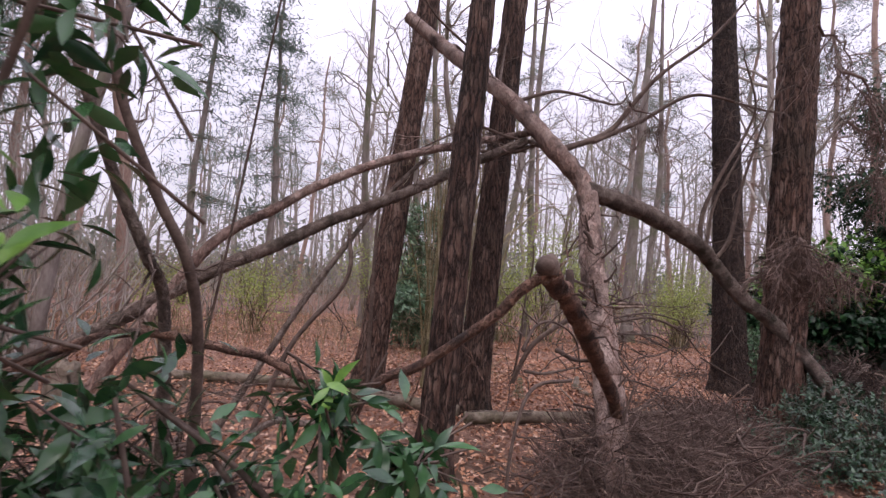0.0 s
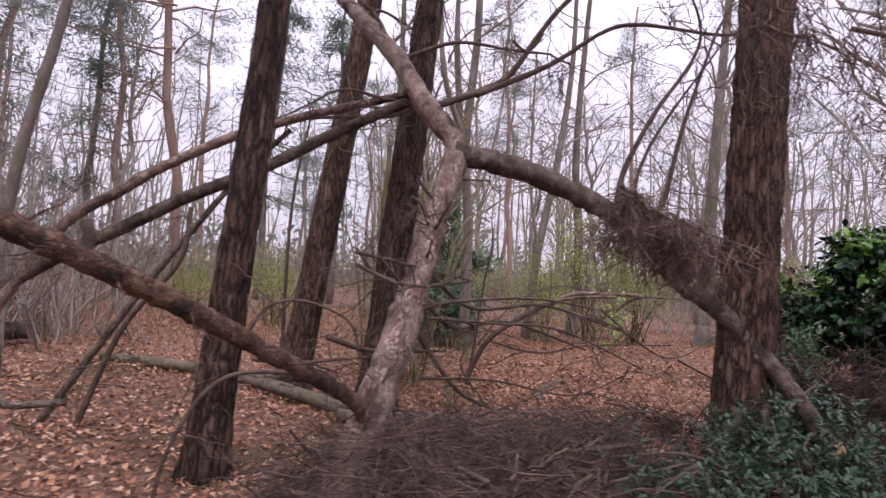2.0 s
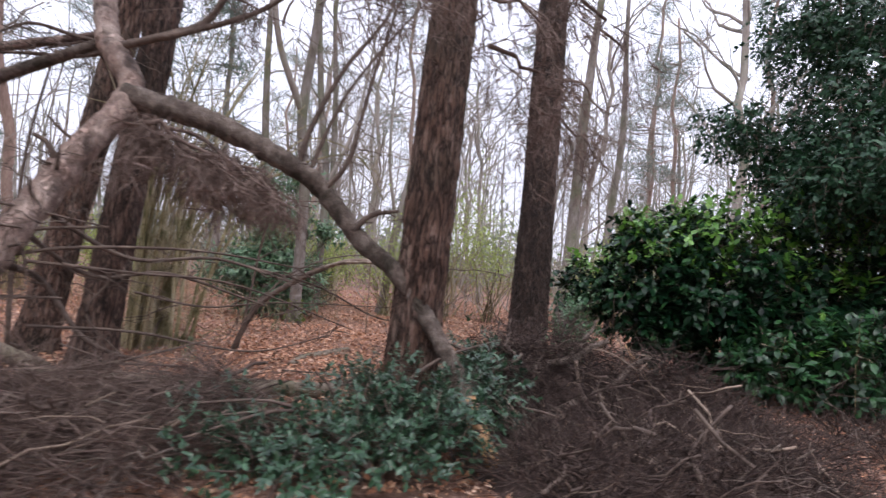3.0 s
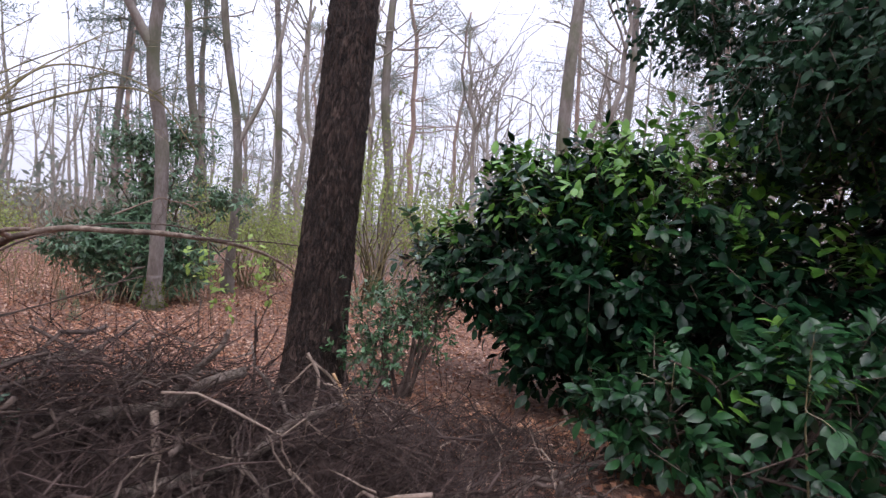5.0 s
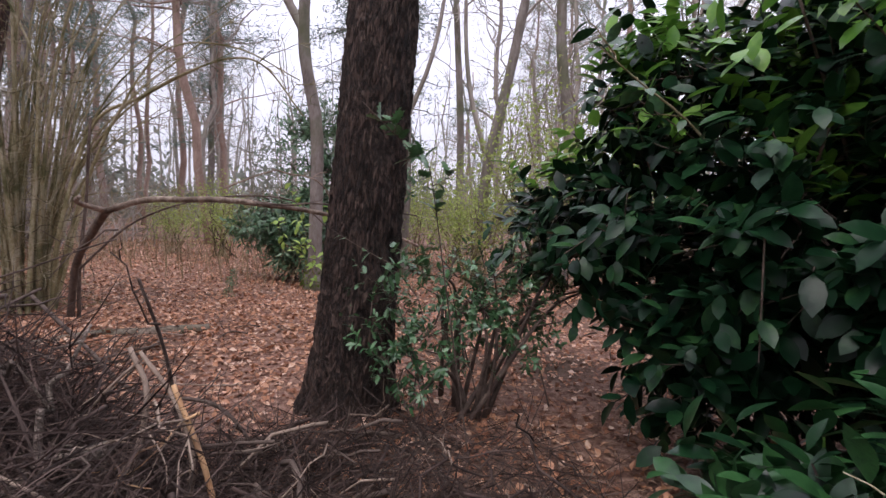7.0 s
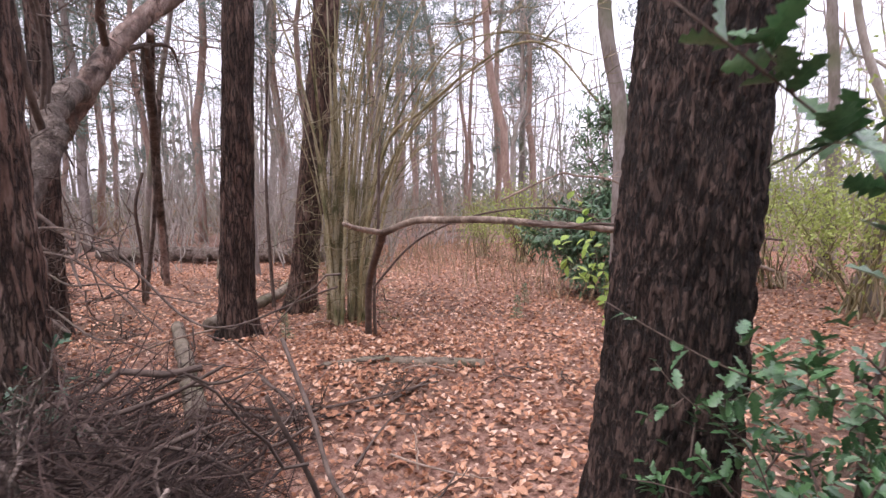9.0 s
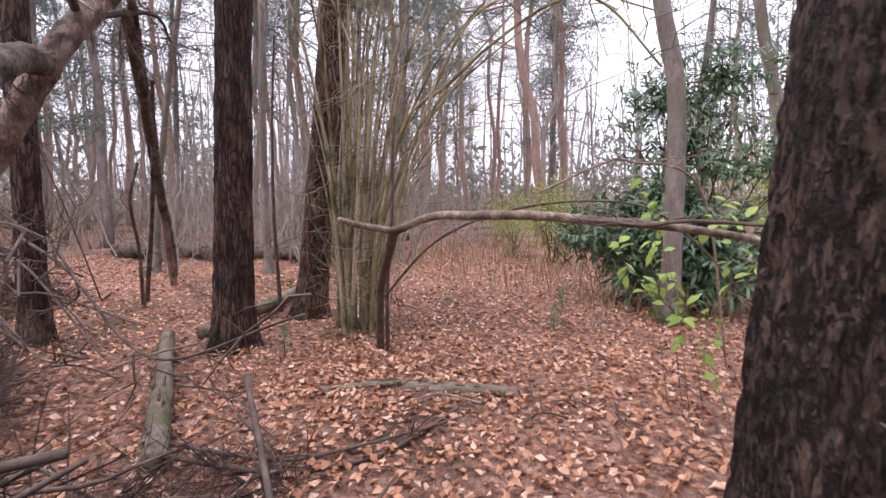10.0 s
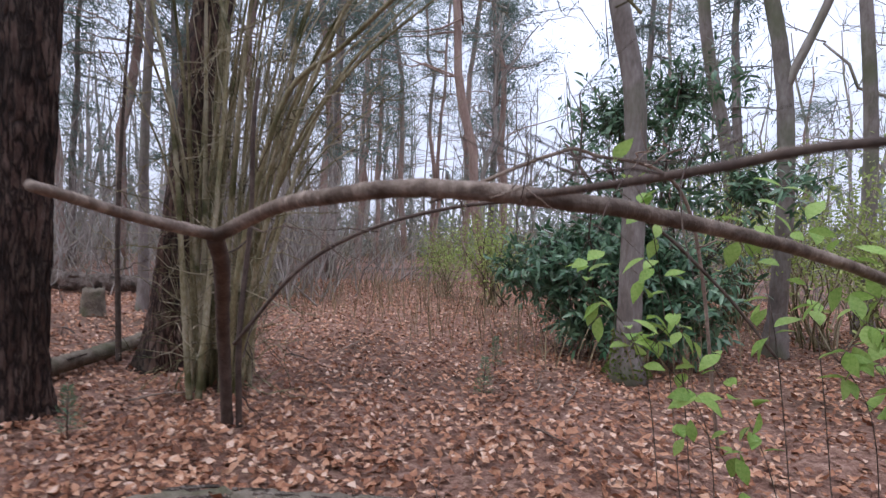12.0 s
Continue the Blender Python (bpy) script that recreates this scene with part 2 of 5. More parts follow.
# background needles, made paler and bluer to paint in distance haze
NEEDLE_HAZE = mat("hazed_pine_needles", [(0.25, (0.075, 0.11, 0.095)), (0.6, (0.13, 0.175, 0.15)), (0.9, (0.21, 0.26, 0.22))], 3, (1, 1, 1), 0.6, 0, 40, 0, spread=0.4, translucent=0.35)
DEAD = mat("dead_conifer_twigs", [(0.25, (0.06, 0.04, 0.033)), (0.6, (0.13, 0.09, 0.075)), (0.9, (0.24, 0.175, 0.15))], 8, (1, 1, 1), 0.9, 0, 60, 0, spread=0.5, translucent=0.15)
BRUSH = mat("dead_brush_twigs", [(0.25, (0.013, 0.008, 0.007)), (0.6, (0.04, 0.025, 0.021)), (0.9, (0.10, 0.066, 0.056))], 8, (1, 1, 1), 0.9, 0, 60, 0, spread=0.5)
GRASSY = mat("dry_undergrowth", [(0.25, (0.13, 0.085, 0.055)), (0.6, (0.23, 0.165, 0.10)), (0.9, (0.33, 0.27, 0.16))], 3, (1, 1, 1), 0.9, 0, 40, 0, spread=0.5)
GREENHAZE = mat("budding_shrub_leaf", [(0.25, (0.18, 0.22, 0.06)), (0.6, (0.30, 0.37, 0.10)), (0.9, (0.43, 0.50, 0.17))], 3, (1, 1, 1), 0.7, 0, 40, 0, spread=0.5, translucent=0.4)


# ---------------------------------------------------------------- mesh tools
rng = np.random.default_rng(7)


class Buf:
    """Collects triangles and quads as arrays."""

    def __init__(self):
        self.v, self.q, self.t, self.n = [], [], [], 0

    def add(self, v, q=None, t=None):
        v = np.asarray(v, float).reshape(-1, 3)
        if q is not None and len(q):
            self.q.append(np.asarray(q, np.int64) + self.n)
        if t is not None and len(t):
            self.t.append(np.asarray(t, np.int64) + self.n)
        self.v.append(v)
        self.n += len(v)

    def mesh(self, name, origin=(0, 0, 0), smooth=True):
        me = bpy.data.meshes.new(name)
        v = np.concatenate(self.v) - np.asarray(origin, float)
        q = np.concatenate(self.q) if self.q else np.zeros((0, 4), np.int64)
        t = np.concatenate(self.t) if self.t else np.zeros((0, 3), np.int64)
        me.vertices.add(len(v))
        me.vertices.foreach_set("co", v.astype(np.float32).ravel())
        me.loops.add(q.size + t.size)
        me.loops.foreach_set("vertex_index", np.concatenate([q.ravel(), t.ravel()]).astype(np.int32))
        me.polygons.add(len(q) + len(t))
        starts = np.concatenate([np.arange(len(q)) * 4, q.size + np.arange(len(t)) * 3])
        me.polygons.foreach_set("loop_start", starts.astype(np.int32))
        me.polygons.foreach_set("use_smooth", np.full(len(q) + len(t), smooth))
        me.update(calc_edges=True)
        me.validate()
        return me


def thing(name, base, label, category, group="", kind=""):
    ob = new(name)
    ob.empty_display_size = 0.1
    ob.location = base
    return tagged(ob, label, category, group, kind)


def part(name, buf, material, parent, label="", smooth=True, origin=None, stuff=False):
    """One mesh under a thing; the buffer holds world places."""
    o = origin if origin is not None else (tuple(parent.location) if parent else (0, 0, 0))
    me = buf.mesh(name, o, smooth)
    me.materials.append(material)
    ob = new(name, me)
    if parent:
        ob.parent = parent
    if label:
        ob["label"] = label
    if stuff:
        ob["kind"] = "stuff"
    return ob


def smooth_path(points, step=0.06):
    """Catmull-Rom through a few control points, evenly spread."""
    p = np.asarray(points, float)
    if len(p) == 2:
        n = max(3, int(np.linalg.norm(p[1] - p[0]) / step))
        return p[0] + (p[1] - p[0]) * np.linspace(0, 1, n)[:, None]
    e = np.vstack([2 * p[0] - p[1], p, 2 * p[-1] - p[-2]])
    out = []
    for i in range(1, len(e) - 2):
        n = max(2, int(np.linalg.norm(e[i + 1] - e[i]) / step))
        t = np.linspace(0, 1, n, endpoint=False)[:, None]
        a, b, c, d = e[i - 1], e[i], e[i + 1], e[i + 2]
        out.append(0.5 * (2 * b + (c - a) * t + (2 * a - 5 * b + 4 * c - d) * t ** 2 + (3 * b - a - 3 * c + d) * t ** 3))
    out.append(p[-1:])
    return np.vstack(out)


def tube(buf, path, r0, r1, sides=7, lump=0.0, power=1.0, cap=True):
    """A tapered, slightly lumpy tube along a path."""
    p = np.asarray(path, float)
    n = len(p)
    tan = np.gradient(p, axis=0)
    tan /= np.linalg.norm(tan, axis=1)[:, None] + 1e-9
    ref = np.array([0, 0, 1.0]) if abs(tan[:, 2]).mean() < 0.8 else np.array([1.0, 0, 0])
    u = np.cross(tan, ref)
    u /= np.linalg.norm(u, axis=1)[:, None] + 1e-9
    w = np.cross(tan, u)
    s = np.linspace(0, 1, n) ** power
    r = (r0 + (r1 - r0) * s)[:, None]
    a = np.linspace(0, 2 * math.pi, sides, endpoint=False)
    rr = np.repeat(r, sides, 1)
    if lump:
        rr = rr * (1 + lump * rng.normal(0, 1, (n, sides)) * 0.5 + lump * np.repeat(rng.normal(0, 1, (n, 1)), sides, 1) * 0.5)
    v = p[:, None, :] + rr[:, :, None] * (np.cos(a)[None, :, None] * u[:, None, :] + np.sin(a)[None, :, None] * w[:, None, :])
    v = v.reshape(-1, 3)
    i, j = np.meshgrid(np.arange(n - 1), np.arange(sides), indexing="ij")
    j2 = (j + 1) % sides
    q = np.stack([i * sides + j, i * sides + j2, (i + 1) * sides + j2, (i + 1) * sides + j], -1).reshape(-1, 4)
    t = []
    if cap:
        k = np.arange(sides)
        t = np.concatenate([np.stack([(k + 1) % sides, k, np.full(sides, n * sides)], -1), np.stack([(n - 1) * sides + k, (n - 1) * sides + (k + 1) % sides, np.full(sides, n * sides + 1)], -1)])
        v = np.vstack([v, p[0], p[-1] + tan[-1] * r1 * 0.3])
    buf.add(v, q, t)


def unit(v):
    v = np.asarray(v, float)
    return v / (np.linalg.norm(v, axis=-1, keepdims=True) + 1e-9)


def leaf_template(widths, fold=0.25, droop=0.18):
    """Rows of left, middle, right along the leaf, closed by base and tip."""
    n = len(widths)
    v = [(0, 0, 0)]
    for i, w in enumerate(widths):
        x = (i + 1) / (n + 1)
        z = -droop * x * x
        v += [(x, -w / 2, z + fold * w / 2), (x, 0, z), (x, w / 2, z + fold * w / 2)]
    v.append((1, 0, -droop))
    t = [(0, 2, 1), (0, 3, 2)]
    for i in range(n - 1):
        a, b = 1 + 3 * i, 4 + 3 * i
        t += [(a, a + 1, b), (a + 1, b + 1, b), (a + 1, a + 2, b + 1), (a + 2, b + 2, b + 1)]
    a, e = 1 + 3 * (n - 1), 3 * n + 1
    t += [(a, a + 1, e), (a + 1, a + 2, e)]
    return np.array(v, float), np.array(t)


T_LAUREL = leaf_template([0.40, 0.50, 0.40], 0.16, 0.2)
T_LAUREL_FINE = leaf_template([0.2, 0.36, 0.44, 0.44, 0.36, 0.2], 0.2, 0.22)
T_SAPLING = leaf_template([0.14, 0.26, 0.32, 0.3, 0.22, 0.1], 0.22, 0.25)
T_HOLLY = leaf_template([0.42, 0.3, 0.5, 0.3, 0.44, 0.2], 0.3, 0.1)
T_RHODO = leaf_template([0.2, 0.26, 0.18], 0.2, 0.3)
T_LITTER = leaf_template([0.5, 0.42], 0.35, 0.15)
T_FALLEN = leaf_template([0.62], 0.4, 0.2)
T_SPRING = leaf_template([0.32, 0.52, 0.5, 0.3], 0.25, 0.25)


def leaves(buf, pos, direction, normal, length, template):
    """Lays many leaves at once."""
    tv, tt = template
    pos, length = np.asarray(pos, float), np.asarray(length, float)
    d = unit(direction)
    s = unit(np.cross(normal, d))
    n = np.cross(d, s)
    v = pos[:, None, :] + length[:, None, None] * (tv[None, :, 0, None] * d[:, None, :] + tv[None, :, 1, None] * s[:, None, :] + tv[None, :, 2, None] * n[:, None, :])
    k = len(tv)
    t = (tt[None] + (np.arange(len(pos)) * k)[:, None, None]).reshape(-1, 3)
    buf.add(v.reshape(-1, 3), None, t)


def wiggle(a, b, n, amount):
    """A wandering path from a to b."""
    a, b = np.asarray(a, float), np.asarray(b, float)
    t = np.linspace(0, 1, n)[:, None]
    j = np.cumsum(rng.normal(0, amount, (n, 3)), 0)
    j -= t * j[-1]
    return a + (b - a) * t + j * np.linalg.norm(b - a)


# ---------------------------------------------------------------- ground
def ground_z(x, y):
    """Nearly level forest floor, with soft humps."""
    return 0.045 * np.sin(x * 0.9 + 0.6) * np.cos(y * 0.7) + 0.03 * np.sin(x * 2.3 + y * 1.7) - 0.02


def build_ground():
    near = np.concatenate([np.linspace(-900, -40, 8), np.linspace(-36, 36, 180), np.linspace(40, 900, 8)])
    gx, gy = np.meshgrid(near + 0.0, near + 8.0, indexing="ij")
    gz = np.where((abs(gx) < 37) & (abs(gy - 8) < 37), ground_z(gx, gy), 0)
    gz = gz + np.where((abs(gx) < 37) & (abs(gy - 8) < 37), rng.normal(0, 0.012, gx.shape), 0)
    n = len(near)
    i, j = np.meshgrid(np.arange(n - 1), np.arange(n - 1), indexing="ij")
    q = np.stack([i * n + j, (i + 1) * n + j, (i + 1) * n + j + 1, i * n + j + 1], -1).reshape(-1, 4)
    b = Buf()
    b.add(np.stack([gx, gy, gz], -1), q)
    ob = part("ground", b, GROUND, None)
    tagged(ob, "forest floor of dark leaf mould under red-brown leaves", "ground", kind="structure")


build_ground()


def build_litter():
    """Fallen leaves, thick near the path and thinning outwards."""
    n = 150000
    r = 13 * rng.random(n) ** 0.62
    a = rng.random(n) * 2 * math.pi
    x, y = 0.2 + r * np.cos(a), 8.4 + r * np.sin(a)
    pos = np.stack([x, y, ground_z(x, y) + 0.012 + 0.03 * rng.random(n)], -1)
    ang = rng.random(n) * 2 * math.pi
    d = np.stack([np.cos(ang), np.sin(ang), rng.normal(0, 0.35, n)], -1)
    nor = np.stack([rng.normal(0, 0.4, n), rng.normal(0, 0.4, n), np.where(rng.random(n) < 0.3, -1, 1)], -1)
    b = Buf()
    leaves(b, pos, d, nor, 0.03 + 0.045 * rng.random(n), T_FALLEN)
    tagged(part("leaf_litter", b, LITTER, None), "fallen red-brown and pale curled leaves covering the ground", "leaf litter", kind="stuff")


build_litter()


# ---------------------------------------------------------------- trunks
def bark_trunk(buf, base, slope, r0, r1, height, around, along, depth, seed, cell=(0.05, 0.30), bend=0.0):
    """A leaning bole with flared foot and furrowed plates in real relief."""
    bx, by, bz = base
    ang = np.linspace(0, 2 * math.pi, around, endpoint=False)
    zs = height * np.linspace(0, 1, along) ** 1.35
    v = np.empty((along, around, 3))
    for k, z in enumerate(zs):
        f = z / height
        r = r0 + (r1 - r0) * f
        r *= 1 + 0.42 * math.exp(-z / 0.22) + 0.10 * math.exp(-z / 0.9)
        cx = bx + slope[0] * z + bend * math.sin(f * 3.1) * 0.6
        cy = by + slope[1] * z + bend * math.sin(f * 4.3 + seed) * 0.4
        for m, a in enumerate(ang):
            c, s = math.cos(a), math.sin(a)
            q = Vector((c * r / cell[0] + seed * 3.1, s * r / cell[0], z / cell[1]))
            q = q + noise.noise_vector(q * 0.7) * 0.55
            d1, d2 = noise.voronoi(q)[0][:2]
            plate = min(1.0, (d2 - d1) * 2.2)
            plate = plate * (0.75 + 0.5 * noise.noise(q * 0.45))
            low = noise.noise(Vector((c * 1.3 + seed, s * 1.3, z * 0.55)))
            foot = 0.14 * math.sin(a * 5 + seed) * math.exp(-z / 0.25)
            rr = r * (1 + 0.05 * low + foot) + depth * (plate - 0.6) + depth * 0.35 * noise.noise(q * 2.3)
            v[k, m] = (cx + rr * c, cy + rr * s, bz + z)
    i, j = np.meshgrid(np.arange(along - 1), np.arange(around), indexing="ij")
    j2 = (j + 1) % around
    q = np.stack([i * around + j, i * around + j2, (i + 1) * around + j2, (i + 1) * around + j], -1).reshape(-1, 4)
    buf.add(v.reshape(-1, 3), q)


def top_of(base, slope, z):
    return np.array([base[0] + slope[0] * z, base[1] + slope[1] * z, base[2] + z])


def bare_crown(buf, start, up, length, r, depth, spread=0.6, sides=5):
    """Leafless boughs that split and split again."""
    end = start + up * length
    n = 4 if depth > 1 else 3
    path = wiggle(start, end, n + 1, 0.05)
    tube(buf, path, r, r * 0.55, sides if depth > 1 else 3, cap=False)
    if depth == 0:
        return
    kids = 3 if depth > 1 else 4
    for k in range(kids):
        f = rng.uniform(0.35, 1.0) if k else 1.0
        at = path[0] + (path[-1] - path[0]) * f if k else path[-1]
        idx = min(n, int(round(f * n)))
        at = path[idx]
        side = unit(rng.normal(0, 1, 3) + np.array([0, 0, 0.25]))
        d = unit(up * (1 - spread * 0.5) + side * spread)
        bare_crown(buf, at, d, length * rng.uniform(0.5, 0.75), r * (0.55 if k == 0 else 0.4), depth - 1, spread, sides)


def big_tree(name, base, slope, r0, r1, height, res, depth, seed, label, material=None, crown=True, group="trees by the path", cell=(0.05, 0.30)):
    t = thing(name, base, label, "tree", group)
    b = Buf()
    bark_trunk(b, (base[0], base[1], base[2] - 0.1), slope, r0, r1, height, res[0], res[1], depth, seed, cell)
    part("trunk", b, material or BARK, t)
    if crown:
        c = Buf()
        for k in range(9):
            z = height * rng.uniform(0.62, 1.0)
            a = rng.random() * 6.28
            d = unit(np.array([math.cos(a), math.sin(a), rng.uniform(0.1, 0.7)]))
            bare_crown(c, top_of(base, slope, z), d, rng.uniform(1.0, 2.0), 0.05, 2, 0.6, 5)
        part("crown", c, DARK_TWIG, t, "bare dark boughs", stuff=True)
    return t


big_tree("oak_tree", (3.129, 7.415, 0), (0.042, 0.066), 0.262, 0.15, 12, (250, 480), 0.020, 3, "thick leaning trunk with deep furrowed dark brown bark", BARK_OAK, cell=(0.034, 0.13))
big_tree("pine_tree", (0.60, 5.81, 0), (0.02, -0.017), 0.222, 0.15, 12, (150, 290), 0.022, 5, "tall trunk with cracked reddish brown bark", BARK_RED)
big_tree("pine_tree", (-1.866, 8.144, 0), (0.078, 0.018), 0.19, 0.12, 11, (120, 240), 0.018, 9, "dark reddish trunk with furrowed bark among fallen leaves")
big_tree("pine_tree", (-2.572, 9.442, 0), (0.129, 0.057), 0.19, 0.15, 11, (100, 220), 0.015, 12, "leaning reddish brown trunk beside the hazel", BARK_RED)
big_tree("pine_tree", (-3.432, 6.717, 0), (0.063, 0.015), 0.135, 0.075, 10, (110, 260), 0.014, 15, "slim dark trunk with split bark standing in leaves")


def grey_tree(name, base, top, r0, r1, label, forks=(), moss=False, crown_r=0.035, crown_len=1.6, group="grey-barked trees"):
    """A smooth grey bole through a few points, with bare boughs."""
    t = thing(name, base, label, "tree", group)
    tip = (top[-1][0] + rng.normal(0, 0.3), top[-1][1] + rng.normal(0, 0.3), top[-1][2] + 6.0)
    path = smooth_path([base, *top, tip], 0.12)
    b = Buf()
    tube(b, path, r0, r1 * 0.4, 14, 0.035)
    tube(b, smooth_path([(base[0], base[1], base[2] - 0.1), path[1], path[4]], 0.06), r0 * 1.55, r0 * 0.98, 14, 0.06)
    part("trunk", b, BARK_GREY, t)
    c = Buf()
    for f in forks:
        p = smooth_path(f, 0.15)
        tube(c, p, r1 * 0.9, r1 * 0.35, 8, 0.04)
        for k in range(5):
            i = rng.integers(len(p) // 3, len(p))
            d = unit(unit(p[-1] - p[0]) + rng.normal(0, 0.6, 3))
            bare_crown(c, p[i], d, crown_len * rng.uniform(0.5, 1.0), r1 * 0.35, 2, 0.6, 4)
    for k in range(11):
        i = int(len(path) * rng.uniform(0.35, 1.0)) - 1
        a = rng.random() * 6.28
        d = unit(np.array([math.cos(a), math.sin(a), rng.uniform(0.1, 0.9)]))
        bare_crown(c, path[i], d, crown_len * rng.uniform(0.5, 1.1), crown_r * rng.uniform(0.4, 0.9), 2, 0.6, 4)
    part("crown", c, BARK_HAZE, t, stuff=True)
    if moss:
        m = Buf()
        n = 700
        a = rng.random(n) * 6.28
        z = rng.random(n) ** 1.6 * 0.42
        rr = r0 * (1.05 + 0.75 * np.exp(-z / 0.1))
        pos = np.stack([base[0] + rr * np.cos(a), base[1] + rr * np.sin(a), base[2] + z], -1)
        out = np.stack([np.cos(a), np.sin(a), 0.6 + 0 * a], -1) + rng.normal(0, 0.3, (n, 3))
        leaves(m, pos, out, rng.normal(0, 1, (n, 3)), 0.02 + 0.03 * rng.random(n), T_LITTER)
        part("moss", m, MOSS, t, "bright green moss round the foot", stuff=True)
    return t


grey_tree("beech_tree", (1.02, 12.12, 0), [(1.02, 12.16, 1.5), (0.98, 12.18, 2.7), (0.78, 12.1, 4.1), (0.9, 12.1, 6.5), (0.75, 12.0, 9)], 0.115, 0.085, "slim grey trunk with a mossy green foot", [[(0.78, 12.1, 4.1), (0.1, 11.9, 5.6), (-0.1, 11.8, 8)]], moss=True)
grey_tree("beech_tree", (2.0, 14.5, 0), [(2.05, 14.5, 2.0), (1.95, 14.45, 3.6), (1.6, 14.4, 5.6), (1.3, 14.3, 9)], 0.105, 0.06, "grey forked trunk with bare spreading boughs", [[(2.0, 14.45, 3.1), (2.6, 14.4, 4.8), (3.0, 14.4, 8.0)]])
grey_tree("beech_tree", (1.2, 16.9, 0), [(1.1, 16.9, 2.5), (0.7, 16.6, 5), (0.5, 16.4, 9)], 0.13, 0.06, "bare grey tree behind the rhododendron")
grey_tree("beech_tree", (2.9, 17.2, 0), [(2.9, 17.1, 3), (2.7, 17.0, 6), (2.4, 17.0, 10)], 0.11, 0.06, "slim bare grey tree with upright boughs")
grey_tree("beech_tree", (3.55, 13.8, 0), [(3.75, 13.8, 2.2), (4.2, 13.8, 4.6), (4.6, 13.9, 8)], 0.12, 0.06, "thin leaning grey trunk", [[(3.75, 13.8, 2.2), (3.3, 13.6, 4.0), (3.2, 13.5, 7)]])
grey_tree("beech_tree", (5.2, 14.2, 0), [(5.3, 14.2, 2.5), (5.0, 14.1, 5), (5.1, 14.0, 9)], 0.13, 0.06, "slim grey tree with many bare boughs")
grey_tree("beech_tree", (9.2, 13.4, 0), [(9.3, 13.4, 3), (9.2, 13.2, 6), (9.5, 13.2, 10)], 0.2, 0.11, "upright grey trunk above the laurel", crown_len=1.0)
grey_tree("beech_tree", (11.4, 14.0, 0), [(11.4, 14.0, 3), (11.5, 13.8, 6), (11.3, 13.8, 10)], 0.14, 0.08, "slim grey trunk beyond the laurel", crown_len=1.0)
grey_tree("beech_tree", (-6.1, 10.6, 0), [(-5.9, 10.5, 2.5), (-5.5, 10.4, 5), (-5.2, 10.3, 9)], 0.075, 0.05, "leaning slim trunk near the fallen log")
grey_tree("beech_tree", (-8.26, 9.2, 0), [(-7.8, 9.2, 1.6), (-7.0, 9.3, 3.8), (-6.5, 9.4, 5.2), (-6.2, 9.4, 7)], 0.065, 0.045, "thin dark leaning pole of a tree", crown_len=0.7)


# ---------------------------------------------------------------- fallen tree
def limb(buf, pts, r0, r1, sides=9, lump=0.05, twigs=0, twig_len=0.35, twig_r=0.006, apart=None):
    """A crooked limb; its twigs go into the same mesh, or one by one into the list apart."""
    p = smooth_path(pts, max(0.025, r0 * 0.5))
    p = p + np.cumsum(rng.normal(0, r0 * 0.035, p.shape), 0) * np.sin(np.linspace(0, math.pi, len(p)))[:, None] * 0.6
    tube(buf, p, r0, r1, sides, lump)
    for k in range(twigs):
        b = buf if apart is None else Buf()
        i = rng.integers(2, len(p))
        d = unit(rng.normal(0, 1, 3) + 0.4 * unit(p[-1] - p[0]))
        L = twig_len * rng.uniform(0.4, 1.3)
        q = wiggle(p[i], p[i] + d * L, 6, 0.07)
        tube(b, q, twig_r, twig_r * 0.4, 4, cap=False)
        for f in (2, 3, 4):
            q2 = wiggle(q[f], q[f] + unit(d + rng.normal(0, 0.7, 3)) * L * 0.5, 4, 0.07)
            tube(b, q2, twig_r * 0.55, twig_r * 0.25, 3, cap=False)
        if apart is not None:
            apart.append(b)
    return p


def one_limb(thing_ob, name, pts, r0, r1, material, label="", **kw):
    b, loose = Buf(), []
    limb(b, pts, r0, r1, apart=loose, **kw)
    ob = part(name, b, material, thing_ob, label)
    for t in loose:
        part("twig", t, material, ob, origin=tuple(thing_ob.location))
    return ob


fallen = thing("fallen_tree", (-2.78, 5.53, 0.00), "pale dead barkless tree broken and leaning on its limbs", "fallen tree")
one_limb(fallen, "trunk", [(-2.80, 5.51, -0.05), (-2.58, 5.72, 0.51), (-2.22, 6.12, 1.23), (-1.94, 6.47, 1.92), (-1.66, 6.77, 2.54), (-1.91, 7.11, 3.04), (-2.05, 7.64, 3.61), (-2.25, 8.52, 4.37), (-2.47, 9.22, 5.01)], 0.116, 0.082, PALE_WOOD, sides=24, lump=0.085)
one_limb(fallen, "limb", [(-1.70, 6.75, 2.50), (-1.05, 6.53, 2.37), (-0.39, 6.25, 2.07), (-0.17, 6.20, 1.91), (0.11, 5.99, 1.55), (0.38, 5.78, 1.30), (0.64, 5.50, 0.87), (0.82, 5.28, 0.45), (0.96, 5.01, -0.05)], 0.098, 0.06, LIMB_WOOD, "grey-brown limb with flaking bark", sides=18, lump=0.10, twigs=10, twig_len=0.45)
one_limb(fallen, "splinter", [(0.84, 5.24, 0.39), (0.89, 5.14, 0.20), (0.97, 4.99, -0.05)], 0.066, 0.066, FRESH_WOOD, "split orange wood at the limb's end", sides=12)
